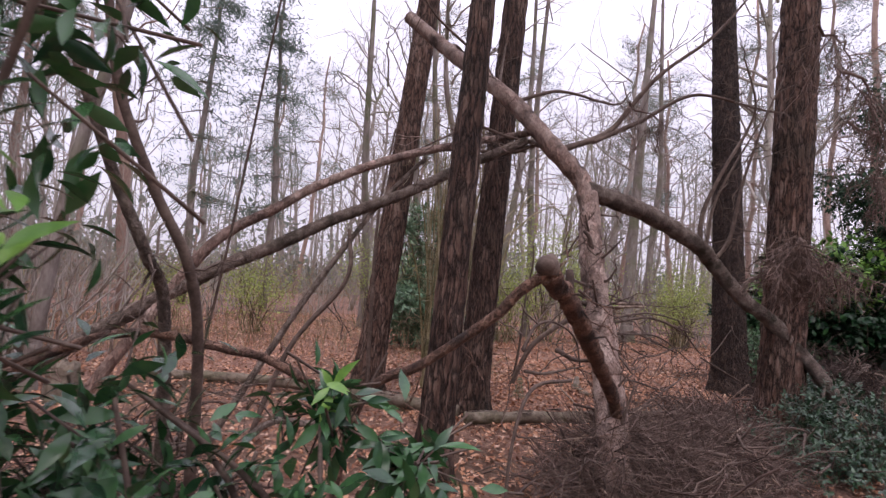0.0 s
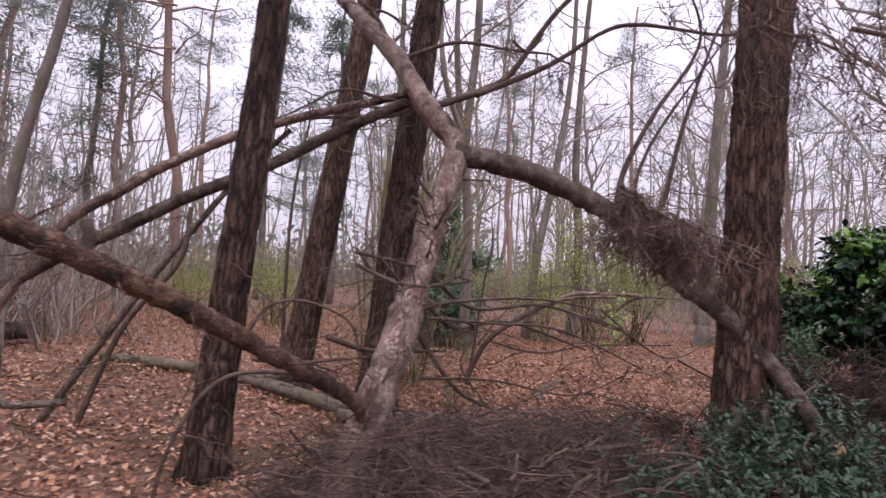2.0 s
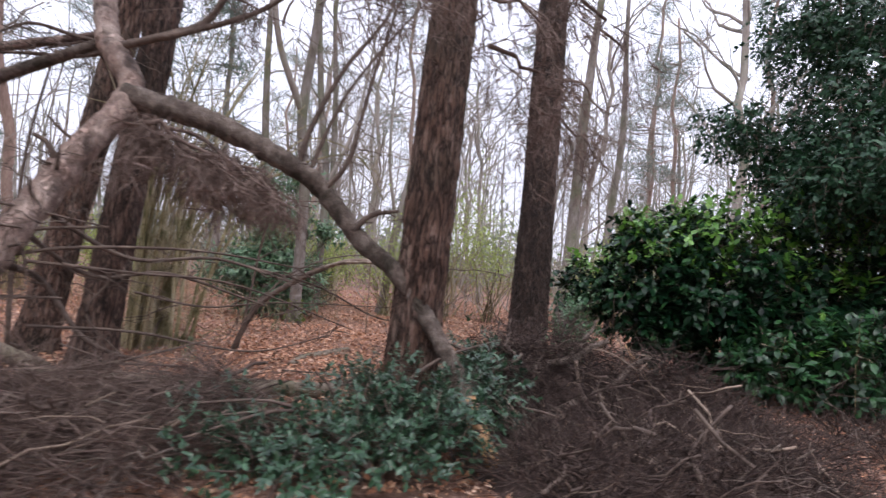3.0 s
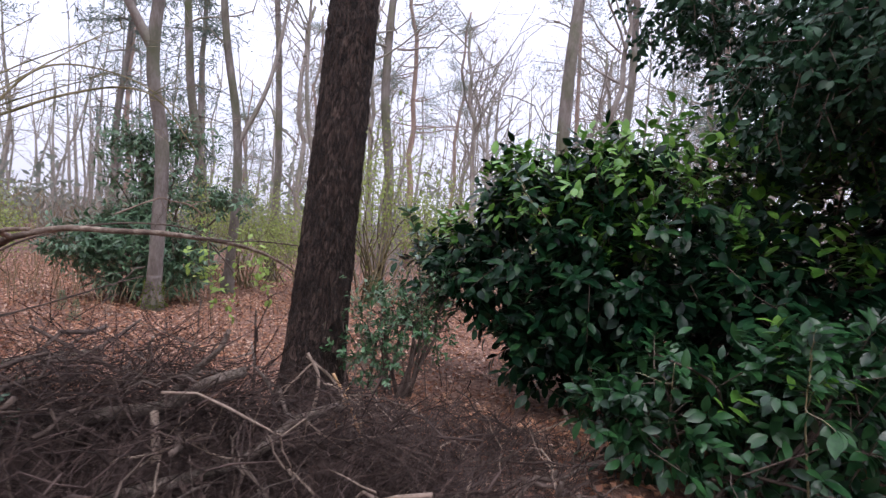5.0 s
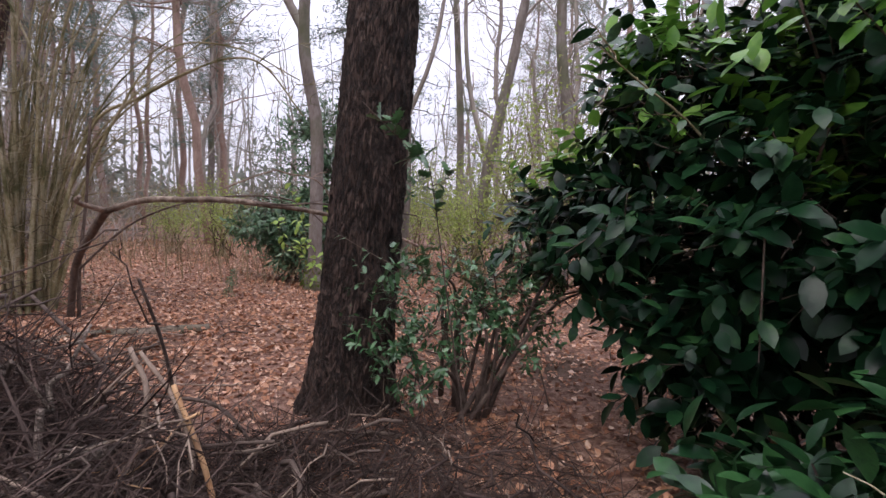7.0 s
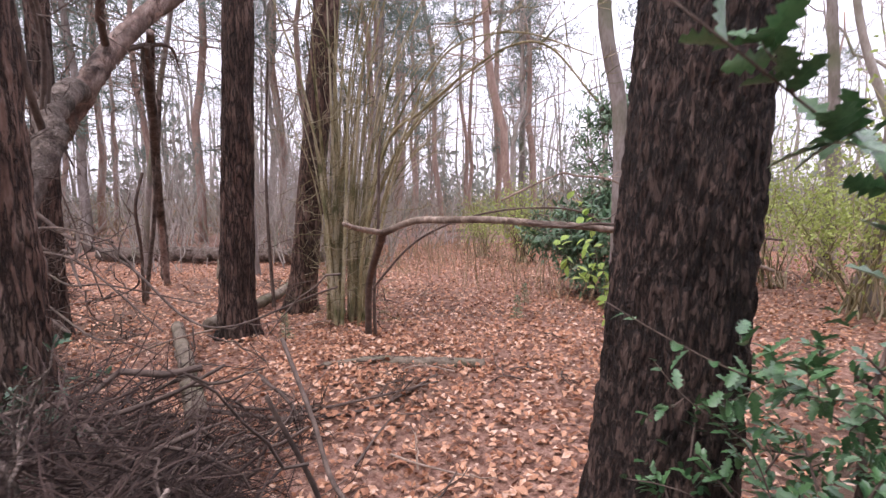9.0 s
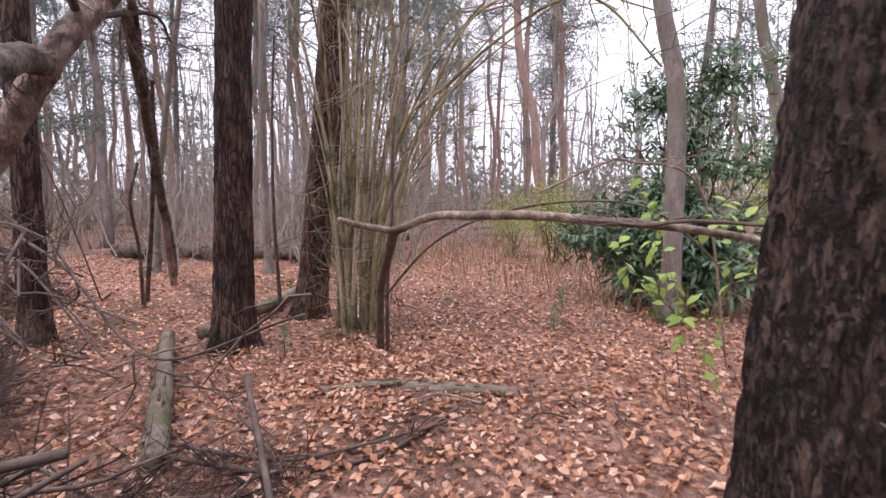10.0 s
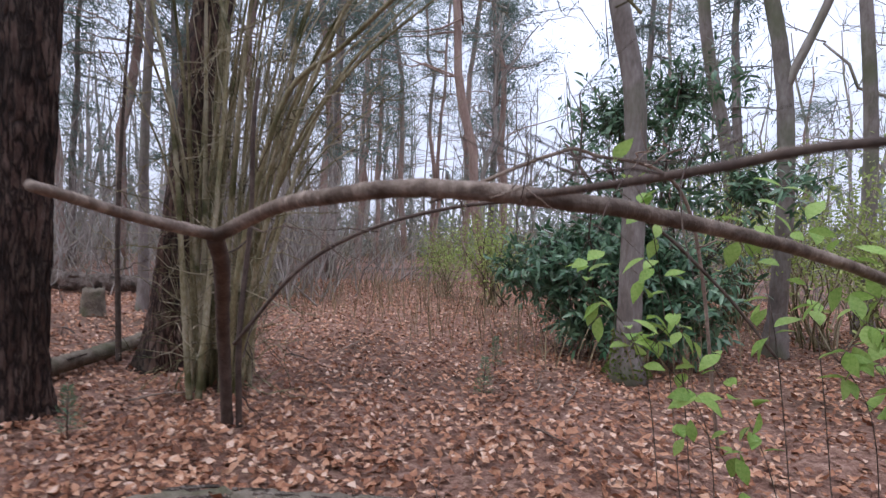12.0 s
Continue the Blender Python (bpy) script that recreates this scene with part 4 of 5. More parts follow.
# ---------------------------------------------------------------- evergreen shrubs
def shrub(name, label, base, blobs, sprigs, leaf_len, template, material, per=8, tip_mat=None, tip_share=0.0, stem_mat=None, stems=14, group="", keep=None, inner=0.35, flat=0.0, upturn=0.3, young_above=0.0):
    """Leaf rosettes on twigs all over some rounded masses. blobs: centre and radii."""
    t = thing(name, base, label, "shrub", group)
    vol = np.array([b[3] * b[4] * b[5] for b in blobs]) ** 0.66
    which = rng.choice(len(blobs), sprigs, p=vol / vol.sum())
    bl = np.array(blobs)[which]
    d = unit(rng.normal(0, 1, (sprigs, 3)))
    shell = 1 - inner * rng.random(sprigs) ** 1.5 + rng.normal(0, 0.07, sprigs)
    tip = bl[:, :3] + d * bl[:, 3:6] * shell[:, None]
    ok = tip[:, 2] > 0.08
    if keep is not None:
        ok &= keep(tip)
    tip, d, bl = tip[ok], unit(d[ok] / bl[ok][:, 3:6]), bl[ok]
    axis = unit(d + np.array([0, 0, upturn]) + rng.normal(0, 0.35, d.shape))
    m = len(tip)
    n = m * per
    ax = np.repeat(axis, per, 0)
    rad = unit(np.cross(ax, rng.normal(0, 1, (n, 3))))
    along = np.tile(np.linspace(-1, 0.15, per), m) * leaf_len * 1.6
    pos = np.repeat(tip, per, 0) + ax * along[:, None]
    open_ = np.tile(np.linspace(1.4, 0.45, per), m)[:, None]
    ld = unit(ax * 0.6 + rad * open_ + np.array([0, 0, -0.15]))
    nor = unit(ax + np.array([0, 0, 0.8 + flat]) + rng.normal(0, 0.25, (n, 3)))
    L = leaf_len * rng.uniform(0.65, 1.15, n)
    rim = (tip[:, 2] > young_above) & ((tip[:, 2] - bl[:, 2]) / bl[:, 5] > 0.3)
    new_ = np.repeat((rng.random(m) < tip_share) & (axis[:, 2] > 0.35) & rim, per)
    b = Buf()
    leaves(b, pos[~new_], ld[~new_], nor[~new_], L[~new_], template)
    part("foliage", b, material, t, stuff=True)
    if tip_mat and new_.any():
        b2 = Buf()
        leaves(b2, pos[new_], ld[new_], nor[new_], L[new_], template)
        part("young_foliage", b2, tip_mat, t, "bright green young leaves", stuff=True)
    sb = Buf()
    for k in range(stems):
        i = rng.integers(m)
        f = np.array([base[0], base[1], base[2]]) + np.array([rng.normal(0, 0.16), rng.normal(0, 0.16), 0])
        mid = (f + tip[i]) / 2 + np.array([0, 0, 0.15]) + rng.normal(0, 0.08, 3)
        tube(sb, smooth_path([f, mid, tip[i]], 0.12), 0.02, 0.006, 6, 0.05)
    for i in range(0, m, 3):
        tube(sb, np.stack([tip[i] - axis[i] * leaf_len * 3.2, tip[i] - axis[i] * leaf_len, tip[i]]), 0.005, 0.003, 4, cap=False)
    part("branchwork", sb, stem_mat or DARK_TWIG, t, stuff=True)
    return t


def off_path(clear):
    """Keeps leaves out of the way of the walker."""
    way = np.array([(-5.6, 2.9), (-4.5, 2.95), (-3.0, 2.7), (-1.2, 2.1), (0.4, 1.75), (2.0, 2.2), (3.1, 2.95), (3.7, 3.4), (4.0, 4.0), (4.4, 4.5), (4.45, 4.8), (4.2, 5.0), (3.5, 5.75), (2.95, 6.4), (2.7, 6.8), (2.4, 7.3)])

    def check(p):
        best = np.full(len(p), 9.0)
        for a, b in zip(way[:-1], way[1:]):
            ab = b - a
            s = np.clip(((p[:, :2] - a) @ ab) / (ab @ ab), 0, 1)
            best = np.minimum(best, np.linalg.norm(p[:, :2] - a - s[:, None] * ab, axis=1))
        return best > clear
    return check


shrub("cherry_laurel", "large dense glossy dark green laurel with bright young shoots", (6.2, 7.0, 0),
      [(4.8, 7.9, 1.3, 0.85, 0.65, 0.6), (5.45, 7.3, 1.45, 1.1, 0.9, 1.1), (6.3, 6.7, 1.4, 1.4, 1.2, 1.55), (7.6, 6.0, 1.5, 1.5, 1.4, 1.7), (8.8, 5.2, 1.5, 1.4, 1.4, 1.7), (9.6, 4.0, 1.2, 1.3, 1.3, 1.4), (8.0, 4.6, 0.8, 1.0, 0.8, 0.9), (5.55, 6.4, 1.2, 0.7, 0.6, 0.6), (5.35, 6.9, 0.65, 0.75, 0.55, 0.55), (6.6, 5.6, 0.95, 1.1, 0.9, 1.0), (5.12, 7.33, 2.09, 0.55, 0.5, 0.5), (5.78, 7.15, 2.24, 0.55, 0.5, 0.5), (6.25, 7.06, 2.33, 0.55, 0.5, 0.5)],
      4300, 0.145, T_LAUREL, LAUREL_SHADED, 8, LAUREL_NEW, 0.8, stems=30, group="laurels", keep=off_path(0.6), inner=0.45, young_above=1.6, flat=0.6, upturn=0.0)
shrub("cherry_laurel", "low laurel shrub with big glossy veined leaves", (5.35, 5.2, 0),
      [(5.2, 5.3, 0.55, 0.5, 0.5, 0.5), (5.75, 4.75, 0.65, 0.6, 0.5, 0.65), (4.9, 5.5, 0.5, 0.3, 0.3, 0.35)],
      280, 0.125, T_LAUREL_FINE, LAUREL_MID, 8, LAUREL_NEW, 0.12, stems=10, group="laurels", keep=off_path(0.5))
# low overhanging masses are added to shade the laurel; the last is unseen
shrub("holly_tree", "tall evergreen with hanging leafy boughs over the laurel, some added to shade it", (8.0, 6.4, 0),
      [(7.0, 6.3, 3.5, 0.9, 0.9, 0.7), (8.0, 6.0, 3.6, 1.5, 1.4, 1.3), (7.4, 5.2, 4.2, 1.4, 1.2, 0.9), (9.0, 4.9, 3.2, 1.3, 1.3, 1.6), (6.6, 5.2, 3.3, 0.9, 0.8, 0.8), (6.9, 6.0, 5.4, 1.0, 0.9, 0.8), (7.6, 5.6, 5.5, 1.5, 1.4, 1.1), (8.8, 4.4, 4.8, 1.5, 1.4, 1.5), (7.0, 4.9, 2.7, 1.0, 0.9, 0.7), (8.2, 4.2, 2.6, 1.2, 1.0, 0.9), (7.6, 6.2, 2.9, 1.0, 0.9, 0.7), (6.4, 6.7, 3.9, 0.8, 0.8, 0.5), (6.3, 5.3, 2.8, 0.8, 0.7, 0.6), (7.0, 4.2, 2.6, 0.9, 0.8, 0.7), (6.0, 4.4, 3.0, 0.7, 0.6, 0.5)],
      7400, 0.085, T_LAUREL, EVERGREEN, 7, stems=7, inner=0.8, keep=off_path(0.9), upturn=-0.5)
shrub("rhododendron", "dark green rhododendron bush behind a mossy trunk", (0.6, 12.9, 0),
      [(0.55, 12.9, 0.75, 0.95, 0.7, 0.85), (-0.1, 12.6, 0.95, 0.7, 0.5, 0.45), (1.25, 13.1, 0.7, 0.7, 0.6, 0.75), (0.5, 13.0, 1.3, 0.7, 0.5, 0.5)],
      1000, 0.14, T_RHODO, RHODO, 9, stems=9, group="rhododendrons", inner=0.4)
shrub("rhododendron", "tall open rhododendron with pale shining leaves", (0.9, 13.3, 0),
      [(0.7, 13.3, 2.2, 1.0, 0.7, 0.8), (1.8, 13.5, 1.9, 0.9, 0.6, 0.45), (0.4, 13.4, 2.8, 0.75, 0.7, 0.6), (1.1, 13.4, 3.0, 0.7, 0.6, 0.6)],
      500, 0.14, T_RHODO, RHODO, 8, stems=12, inner=1.0, group="rhododendrons")
shrub("holly_bush", "low holly thicket with small glossy leaves, shade in their colour, round a trunk", (0.0, 5.1, 0),
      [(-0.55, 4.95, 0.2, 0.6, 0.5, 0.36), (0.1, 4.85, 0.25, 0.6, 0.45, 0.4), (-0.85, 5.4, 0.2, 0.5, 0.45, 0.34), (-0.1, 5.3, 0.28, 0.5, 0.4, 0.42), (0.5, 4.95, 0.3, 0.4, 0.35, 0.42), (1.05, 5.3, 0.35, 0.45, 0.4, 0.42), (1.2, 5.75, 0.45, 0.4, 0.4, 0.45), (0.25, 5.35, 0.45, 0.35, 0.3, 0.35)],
      1500, 0.05, T_HOLLY, HOLLY_SHADED, 8, stems=22, group="hollies", keep=off_path(0.9), inner=0.8)
shrub("holly_bush", "holly shoots with spiny leaves beside a thick trunk", (3.9, 7.5, 0),
      [(4.0, 7.45, 0.75, 0.55, 0.45, 0.55), (3.55, 7.15, 0.5, 0.4, 0.3, 0.42), (4.4, 7.8, 0.9, 0.5, 0.4, 0.5)],
      420, 0.05, T_HOLLY, HOLLY, 8, stems=14, inner=0.9, group="hollies", keep=off_path(0.45))
shrub("ivy_mound", "dark ivy and bramble mound at the trunk's foot", (1.0, 5.8, 0),
      [(0.95, 5.85, 0.2, 0.4, 0.3, 0.35), (1.2, 5.6, 0.15, 0.35, 0.3, 0.3)], 150, 0.05, T_HOLLY, HOLLY, 7, stems=8, group="hollies")
shrub("laurel_sapling", "young laurel with drooping glossy leaves over the brush", (-5.1, 5.05, 0),
      [(-5.3, 5.05, 0.6, 0.5, 0.38, 0.4), (-4.87, 4.9, 0.86, 0.2, 0.2, 0.2), (-5.8, 5.15, 0.75, 0.5, 0.4, 0.55), (-5.05, 5.15, 1.0, 0.2, 0.2, 0.18)],
      260, 0.12, T_SAPLING, SAPLING, 7, LAUREL_NEW, 0.08, stems=12, inner=0.8, group="laurels", keep=off_path(0.8), upturn=-0.1)
shrub("laurel_sapling", "tall laurel shoots with pale green leaves beside the path", (-6.0, 5.0, 0),
      [(-5.95, 4.8, 1.4, 0.3, 0.35, 0.45), (-5.75, 4.75, 1.95, 0.3, 0.35, 0.35), (-6.15, 5.0, 2.1, 0.35, 0.35, 0.5), (-6.3, 5.1, 1.2, 0.3, 0.3, 0.6), (-6.25, 5.4, 0.6, 0.4, 0.4, 0.5), (-6.5, 5.6, 1.9, 0.3, 0.35, 0.6)],
      190, 0.115, T_SAPLING, SAPLING, 6, LAUREL_NEW, 0.2, stems=14, inner=0.9, group="laurels", keep=off_path(0.75))


# ---------------------------------------------------------------- brush and dead wood
def brush_pile(name, label, spots, sticks, fine, base, height, keep=None, twig_mat=None, shade_core=0.0):
    """A heap of dead sticks and fine twigs lying all ways. spots: x, y, radius."""
    t = thing(name, base, label, "brush pile", "brush piles")
    w = np.array([s[2] ** 2 for s in spots])
    def place():
        while True:
            s = spots[rng.choice(len(spots), p=w / w.sum())]
            a, q = rng.random() * 6.28, s[2] * rng.random() ** 0.6
            p = np.array([[s[0] + q * math.cos(a), s[1] + q * math.sin(a), 0.0]])
            if keep is None or keep(p)[0]:
                return p[0], (s[3] if len(s) > 3 else height) * (1 - 0.75 * (q / s[2]) ** 2)
    for k in range(sticks):
        b = Buf()
        p, h = place()
        p[2] = h * rng.random()
        a = rng.random() * 6.28
        L = rng.uniform(0.35, 1.1)
        d = np.array([math.cos(a), math.sin(a), rng.normal(0, 0.35)]) * L / 2
        c = wiggle(p - d, p + d, 9, 0.045)
        c[:, 2] = np.maximum(c[:, 2], 0.01)
        if keep is not None and not keep(c).all():
            continue
        r = rng.uniform(0.003, 0.012) if k % 7 else rng.uniform(0.011, 0.019)
        tube(b, c, r, r * 0.5, 6, 0.08)
        for s in range(3):
            i = rng.integers(2, 8)
            e = c[i] + unit(d + rng.normal(0, 0.3, 3)) * L * 0.35
            tube(b, wiggle(c[i], e, 5, 0.06), r * 0.5, r * 0.25, 4, cap=False)
        part("stick", b, (DARK_TWIG, BRUSH, DARK_TWIG, BRUSH, TWIG, BRUSH, LIMB_WOOD)[k % 7], t)
    f = Buf()
    n = fine
    pos, dr = np.empty((n, 3)), np.empty((n, 3))
    for k in range(n):
        p, h = place()
        pos[k] = (p[0], p[1], h * rng.random() ** 0.7 * 1.05 + 0.02)
        a = rng.random() * 6.28
        dr[k] = (math.cos(a), math.sin(a), rng.normal(-0.1, 0.6))
    strands = leaf_template([0.016, 0.012], 0.5, 0.5)
    leaves(f, pos, dr, rng.normal(0, 1, (n, 3)), rng.uniform(0.12, 0.42, n), strands)
    part("twig_mass", f, twig_mat or BRUSH, t, "fine dead brown twigs", stuff=True)
    # a bumpy dark sheet stands in for the shade between the twigs
    if shade_core:
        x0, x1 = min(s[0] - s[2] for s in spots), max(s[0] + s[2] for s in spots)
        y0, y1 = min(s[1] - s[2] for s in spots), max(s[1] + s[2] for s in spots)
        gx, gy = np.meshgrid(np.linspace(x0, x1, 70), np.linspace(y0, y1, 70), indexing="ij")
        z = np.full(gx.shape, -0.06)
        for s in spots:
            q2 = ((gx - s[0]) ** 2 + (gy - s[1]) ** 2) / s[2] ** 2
            z = np.maximum(z, np.where(q2 < 1, shade_core * (s[3] if len(s) > 3 else height) * (1 - q2) ** 0.7 - 0.05, -0.06))
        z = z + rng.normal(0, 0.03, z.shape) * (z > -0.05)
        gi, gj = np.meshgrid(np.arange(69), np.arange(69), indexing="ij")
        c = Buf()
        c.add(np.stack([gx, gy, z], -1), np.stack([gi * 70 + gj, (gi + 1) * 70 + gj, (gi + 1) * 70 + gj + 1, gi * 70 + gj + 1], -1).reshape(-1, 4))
        part("heap_core", c, BRUSH, t, "dark sheet standing in for shade inside the heap", stuff=True)
    return t


brush_pile("brush_pile", "heap of dead grey-brown sticks and twigs beside the path", [(2.2, 5.75, 0.5, 0.88), (1.65, 5.9, 0.55, 0.85), (2.65, 5.62, 0.42, 0.75), (1.9, 4.35, 0.75, 0.24), (2.6, 4.2, 0.7, 0.22), (1.3, 4.5, 0.55, 0.2), (2.0, 5.1, 0.6, 0.2), (2.6, 5.0, 0.55, 0.2), (3.12, 5.35, 0.42, 0.75), (3.32, 5.1, 0.42, 0.6), (3.6, 4.9, 0.4, 0.35), (2.5, 5.9, 0.3, 0.55)], 700, 38000, (2.0, 5.7, 0), 0.6, keep=off_path(0.42), shade_core=0.6)
brush_pile("brush_pile", "low tangle of dead brown twigs under the fallen tree", [(-2.5, 5.6, 0.7), (-1.7, 5.6, 0.75), (-1.0, 5.7, 0.6), (-2.0, 5.9, 0.45)], 190, 15000, (-1.8, 5.6, 0), 0.55, keep=off_path(0.8), twig_mat=DEAD)
# dead twigs, spread wide and dark to stand in for the laurel's shade
brush_pile("brush_pile", "trampled dead twigs and needles beside the laurel, darkening the floor for its shade", [(3.5, 4.8, 0.9), (4.5, 4.2, 0.9), (5.4, 3.9, 0.9), (3.9, 6.4, 0.8), (3.0, 3.9, 0.8), (6.3, 3.7, 1.0), (7.3, 3.5, 1.0), (6.0, 4.5, 0.8)], 170, 16000, (4.3, 4.4, 0), 0.10)
brush_pile("brush_pile", "thin scatter of dead twigs in front of the shrubs", [(-5.6, 6.6, 0.8), (-6.2, 5.9, 0.6)], 90, 2200, (-5.7, 6.3, 0), 0.6, keep=off_path(0.8))
brush_pile("brush_pile", "flat scatter of dead twigs along the path's edge", [(3.2, 5.8, 0.8), (2.7, 6.1, 0.6), (3.9, 5.5, 0.8), (4.4, 5.9, 0.6), (3.3, 6.6, 0.6), (0.9, 6.8, 0.5)], 130, 9000, (3.2, 5.8, 0), 0.09)

loose_branch([(1.10, 5.11, 0.02), (1.51, 5.23, 0.15), (2.05, 5.33, 0.28), (2.60, 5.42, 0.38), (2.84, 5.43, 0.55), (3.07, 5.41, 0.64)], 0.038, 0.024, LIMB_WOOD, "long pale crooked branch resting on the brush", "dead_branch", twigs=3, group="branches on the brush", sides=10)
loose_branch([(1.35, 5.85, 0.2), (1.78, 5.71, 0.48), (2.23, 5.6, 0.6), (2.42, 5.55, 0.72), (2.59, 5.51, 0.79)], 0.042, 0.026, LIMB_WOOD, "thick pale forked branch lying on the brush heap", "dead_branch", twigs=3, group="branches on the brush", sides=12)
loose_branch([(2.2, 5.66, 0.58), (2.34, 5.62, 0.75), (2.46, 5.6, 0.88), (2.5, 5.6, 0.98)], 0.022, 0.012, LIMB_WOOD, "pale side fork of a branch on the brush", "dead_branch", twigs=3, group="branches on the brush")
loose_branch([(2.24, 5.46, 0.0), (2.22, 5.49, 0.44), (2.2, 5.52, 0.6)], 0.022, 0.018, TWIG, "pale prop of a stick under a thicker branch", "dead_branch", twigs=2, group="branches on the brush")
loose_branch([(2.91, 5.74, 0.81), (3.08, 5.69, 0.66), (3.15, 5.67, 0.46), (3.11, 5.68, 0.23), (3.1, 5.68, 0.0)], 0.007, 0.012, TWIG, "pale crooked twig standing out of the brush", "dead_branch", twigs=3, group="branches on the brush")
loose_branch([(3.06, 5.7, 0.72), (3.2, 5.66, 0.46), (3.29, 5.63, 0.15), (3.3, 5.6, 0.0)], 0.008, 0.011, FRESH_WOOD, "snapped stick with fresh yellow wood", "dead_branch", twigs=1, group="branches on the brush")
loose_branch([(2.91, 5.69, 0.84), (2.98, 5.68, 0.68), (2.92, 5.66, 0.4), (2.78, 5.64, 0.19), (2.7, 5.6, 0.0)], 0.008, 0.014, TWIG, "bent grey stick arching over the brush", "dead_branch", twigs=2, group="branches on the brush")
loose_branch([(2.62, 6.1, 1.0), (2.64, 6.25, 0.6), (2.66, 6.35, 0.0)], 0.006, 0.011, DARK_TWIG, "dark upright stick standing behind the heap", "dead_branch", twigs=1, group="branches on the brush")


loose_branch([(0.09, 6.92, 0.04), (0.81, 7.27, 0.06), (1.00, 7.60, 0.07), (1.09, 8.00, 0.06), (1.11, 8.37, 0.03)], 0.014, 0.008, DARK_TWIG, "dark crooked branch lying across the leaves", twigs=6)
loose_branch([(0.81, 7.27, 0.06), (1.01, 7.07, 0.05), (1.20, 6.91, 0.04)], 0.010, 0.006, DARK_TWIG, "short dark fork lying on the leaves", twigs=2)
loose_branch([(-0.10, 7.44, 0.11), (0.31, 7.38, 0.08), (0.59, 7.39, 0.05)], 0.009, 0.005, DARK_TWIG, "short dark stick propped on a branch", twigs=2)
loose_branch([(1.64, 7.12, 0.03), (1.44, 7.47, 0.04), (1.28, 7.82, 0.05)], 0.009, 0.005, DARK_TWIG, "thin brown stick lying on the leaves", twigs=2)


def dead_curtain(label, base, spots, n, hang=0.7):
    """Dead conifer sprays hanging in strands from twigs."""
    t = thing("dead_conifer_branch", base, label, "branch", "dead conifer branches")
    b, s = Buf(), Buf()
    strands = leaf_template([0.05, 0.035], 0.5, 0.3)
    for x, y, z, r, L in spots:
        k = int(n * r)
        stem = wiggle((x - r, y + rng.normal(0, 0.15), z + 0.12), (x + r, y + rng.normal(0, 0.15), z), 8, 0.05)
        tube(s, stem, 0.014, 0.006, 6, 0.05)
        for j in range(12):
            i = rng.integers(8)
            e = stem[i] + np.array([rng.normal(0, 0.2), rng.normal(0, 0.2), -L * rng.uniform(0.4, 1.0)])
            c = wiggle(stem[i], e, 6, 0.05)
            tube(s, c, 0.005, 0.002, 4, cap=False)
            m = k // 12
            f = rng.random(m)
            pos = c[np.minimum(4, (f * 5).astype(int))] + rng.normal(0, 0.035, (m, 3))
            d = np.stack([rng.normal(0, 0.5, m), rng.normal(0, 0.5, m), -hang + rng.normal(0, 0.4, m)], -1)
            leaves(b, pos, d, rng.normal(0, 1, (m, 3)), rng.uniform(0.06, 0.17, m), strands)
    part("hanging_twig", s, DEAD, t, stuff=True)
    part("dead_spray", b, DEAD, t, "hanging brown dead sprays", stuff=True)


dead_curtain("brown dead conifer sprays hanging in front of the fallen limb", (-0.7, 4.9, 2.0), [(-1.1, 4.9, 1.78, 0.3, 0.34), (-0.95, 4.85, 1.7, 0.26, 0.34), (-1.2, 5.0, 1.88, 0.26, 0.34), (-1.05, 4.95, 1.8, 0.2, 0.3)], 4200)
dead_curtain("brown dead sprays hanging high between the trunks", (0.6, 4.6, 3.0), [(0.15, 4.5, 2.85, 0.35, 0.7), (0.55, 4.35, 2.6, 0.35, 0.8), (0.9, 4.5, 2.95, 0.35, 0.8), (0.4, 4.6, 3.3, 0.4, 0.8), (1.2, 4.6, 2.5, 0.35, 0.7), (1.75, 5.3, 2.9, 0.35, 0.8)], 1500)
dead_curtain("dead brown conifer sprays drooping high from the broken tree", (-0.6, 5.2, 3.2), [(-0.6, 5.0, 3.3, 0.4, 0.7), (-0.3, 5.2, 3.9, 0.4, 0.8), (-1.0, 6.5, 3.4, 0.3, 0.5), (-0.1, 4.9, 3.0, 0.35, 0.6)], 1300)


# ---------------------------------------------------------------- near sprays with leaves one by one
def leaf_mesh(name, template, material):
    b = Buf()
    b.add(template[0], None, template[1])
    me = b.mesh(name)
    me.materials.append(material)
    return me


HOLLY_LEAF = leaf_mesh("holly_leaf", leaf_template([0.3, 0.5, 0.27, 0.56, 0.27, 0.5, 0.24, 0.3], 0.35, 0.12), HOLLY)
SPRING_LEAF = leaf_mesh("spring_leaf", T_SPRING, SPRING)
LAUREL_LEAF = leaf_mesh("laurel_leaf", T_LAUREL_FINE, LAUREL_MID)


